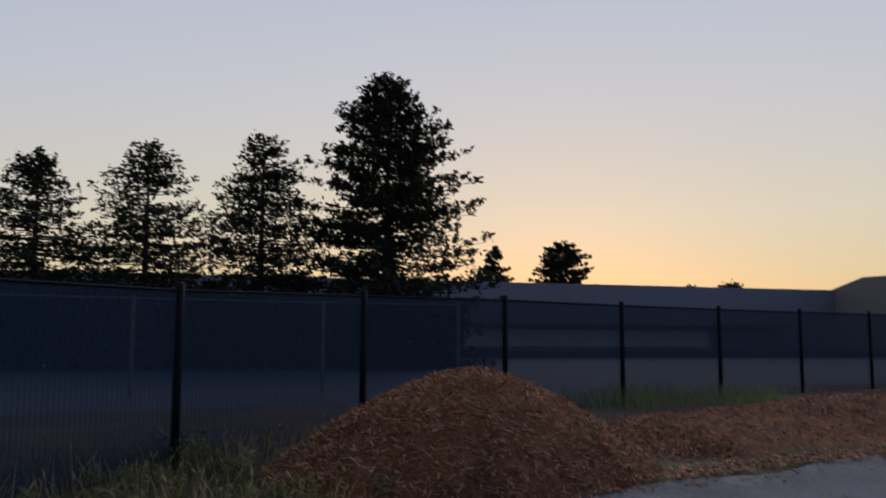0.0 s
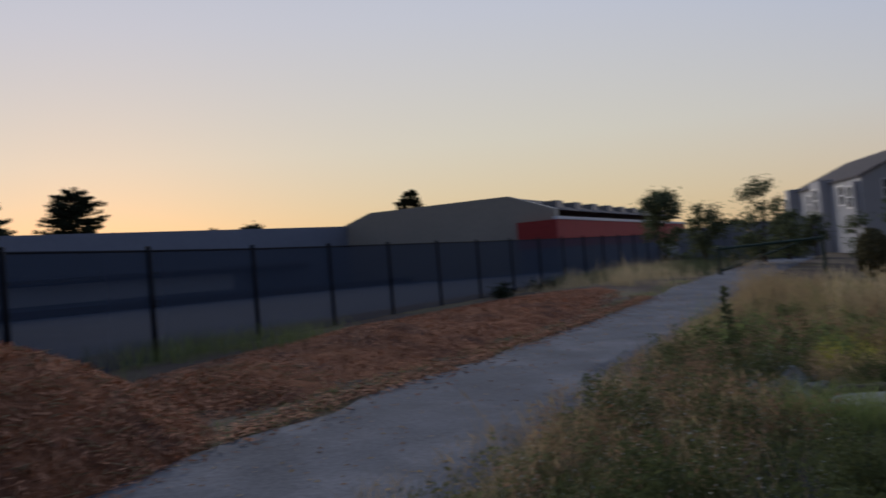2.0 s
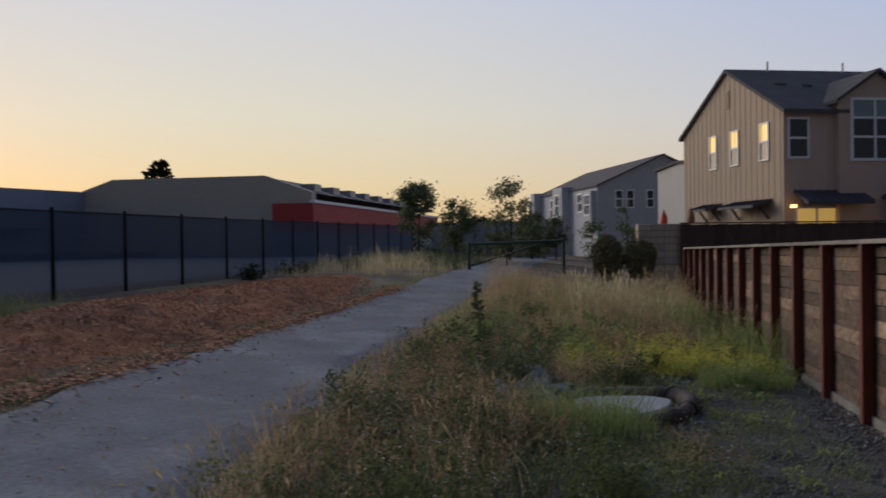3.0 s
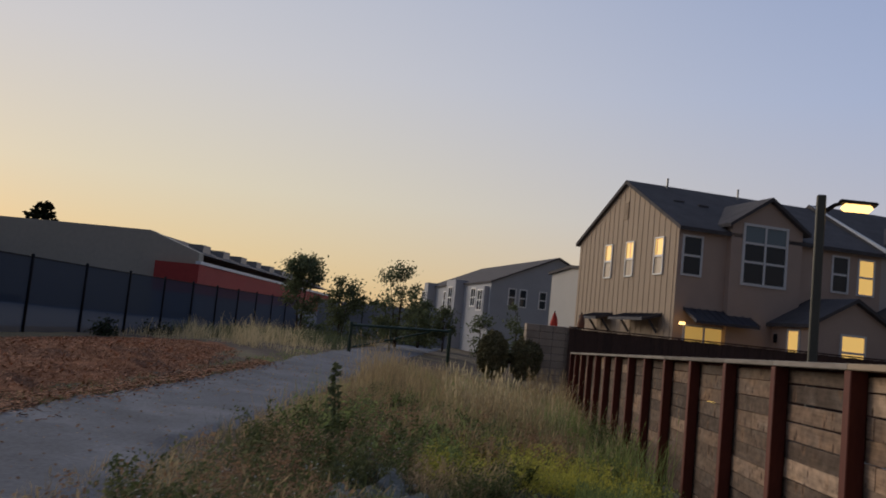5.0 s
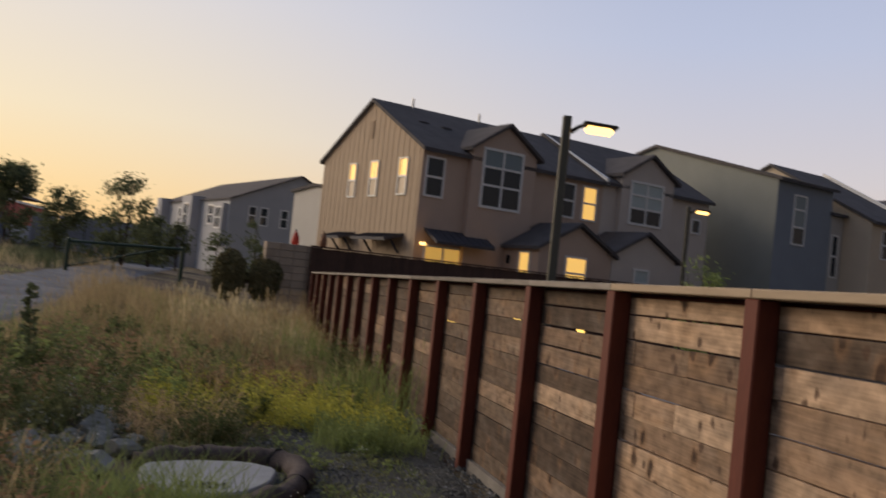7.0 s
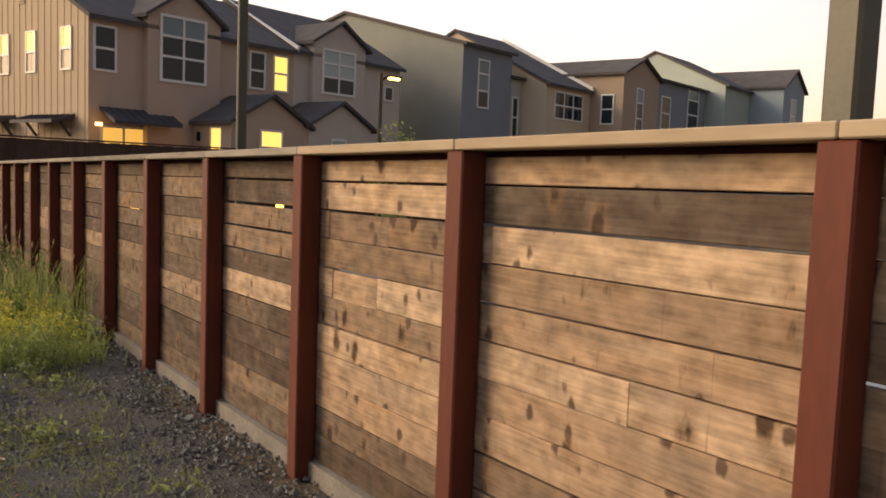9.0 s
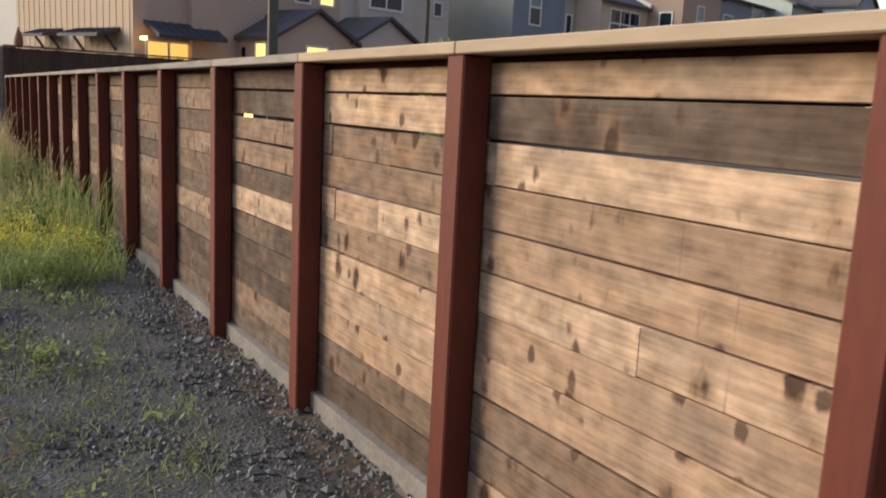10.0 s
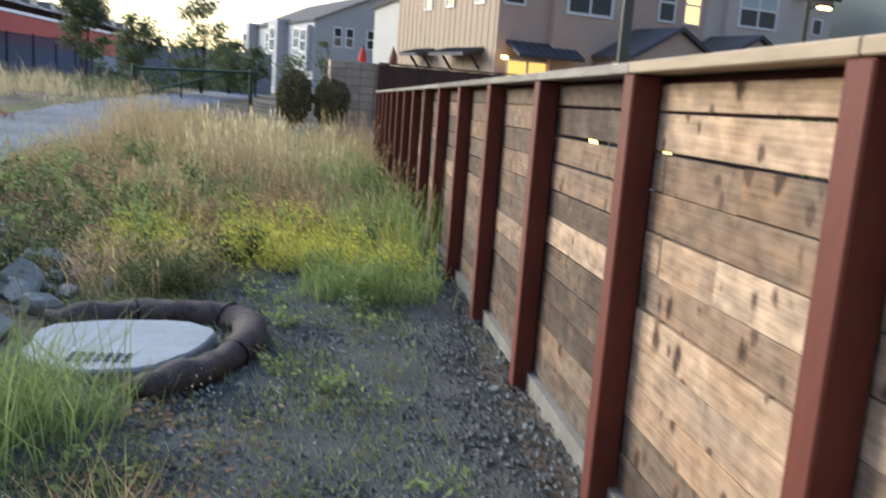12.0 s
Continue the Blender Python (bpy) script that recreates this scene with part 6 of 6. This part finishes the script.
broadleaf(-12.4, 22.4, 0.5, 0.74, 0.6, 22, 500, 0.05, "hedge", "low dark shrub on the mulch", "shrub", "shrub", "shrubs", 4, 0.0)


def hedge(name, seed, a, b, low, high, thick, n, leaf, mat, label):
    r = np.random.RandomState(seed)
    s = r.rand(n)
    bump = np.array([0.72 + 0.5 * noise.noise((k * 9.0, seed, 0)) + 0.25 * noise.noise((k * 31.0, seed, 4)) for k in s])
    z = low + (high - low) * np.clip(bump, 0.25, 1.2) * r.rand(n) ** 0.8
    d = np.array([b[0] - a[0], b[1] - a[1]])
    nrm = np.array([-d[1], d[0]]) / np.linalg.norm(d)
    w = r.uniform(-0.5, 0.5, n) * thick
    c = np.stack([a[0] + d[0] * s + nrm[0] * w, a[1] + d[1] * s + nrm[1] * w, z], 1)
    v, q = leaf_quads(r, c, leaf)
    cloud_mesh(name, v, q, mat, label, "hedge")


hedge("hedge", 1, (-38, -14), (-31.5, 13.5), 0.5, 4.3, 3.0, 9000, 0.30, "needles", "dense dark hedge under the conifers")
hedge("far_woods", 3, (-60, 150), (40, 140), 0.5, 6.0, 6.0, 5000, 0.9, "hedge", "distant dark tree line")
hedge("hedge", 4, (-13, 44), (-5.5, 46), 0.5, 1.9, 1.5, 1800, 0.12, "leaves", "low shrubs beyond the gate")


def far_panels():
    w = thing("panel_fence", pose(0, 0, 0), "pale grey panel fence beyond the gate", "fence")
    for k in range(6):
        part("panel", cube(-12.5 + 1.35 * k, 47 + 0.1 * k, 0.5, -11.2 + 1.35 * k, 47.06 + 0.1 * k, 2.7), "wh_grey", w)


far_panels()


# ---- litter along the path ----
def path_litter():
    r = np.random.RandomState(44)
    x, y = scatter(r, 2600, -7.6, -4.2, -7, 22, lambda a, b: 0.12 + smooth_step(-6.7, -7.3, a) + smooth_step(-5.3, -4.6, a))
    z = LAND(x, y) + 0.055
    v, q = leaf_quads(r, np.stack([x, y, z], 1), 0.022, 0.9)
    cloud_mesh("path_litter", v, q, "straw", "loose straw and chips on the path edge", "litter")
    x, y = scatter(r, 900, -7.2, -4.4, -7, 20)
    v, q = leaf_quads(r, np.stack([x, y, LAND(x, y) + 0.052], 1), 0.02, 0.9)
    cloud_mesh("path_litter", v, q, "rust_weed", "small dark leaves lying on the path", "litter")


path_litter()
gx, gy = scatter(rs, 2600, -7.75, -7.05, -5, 22, None, 51.0, 0.7)
blades("green_grass", 21, gx, gy, 0.10, 0.008, "green_grass", "thin grass fringe between mulch and path", "grass", 0.8)
gx, gy = scatter(rs, 2600, -5.2, -4.4, -4, 22, None, 52.0, 0.7)
blades("dry_grass", 22, gx, gy, 0.16, 0.008, "straw", "thin dry fringe along the path", "grass", 0.8)
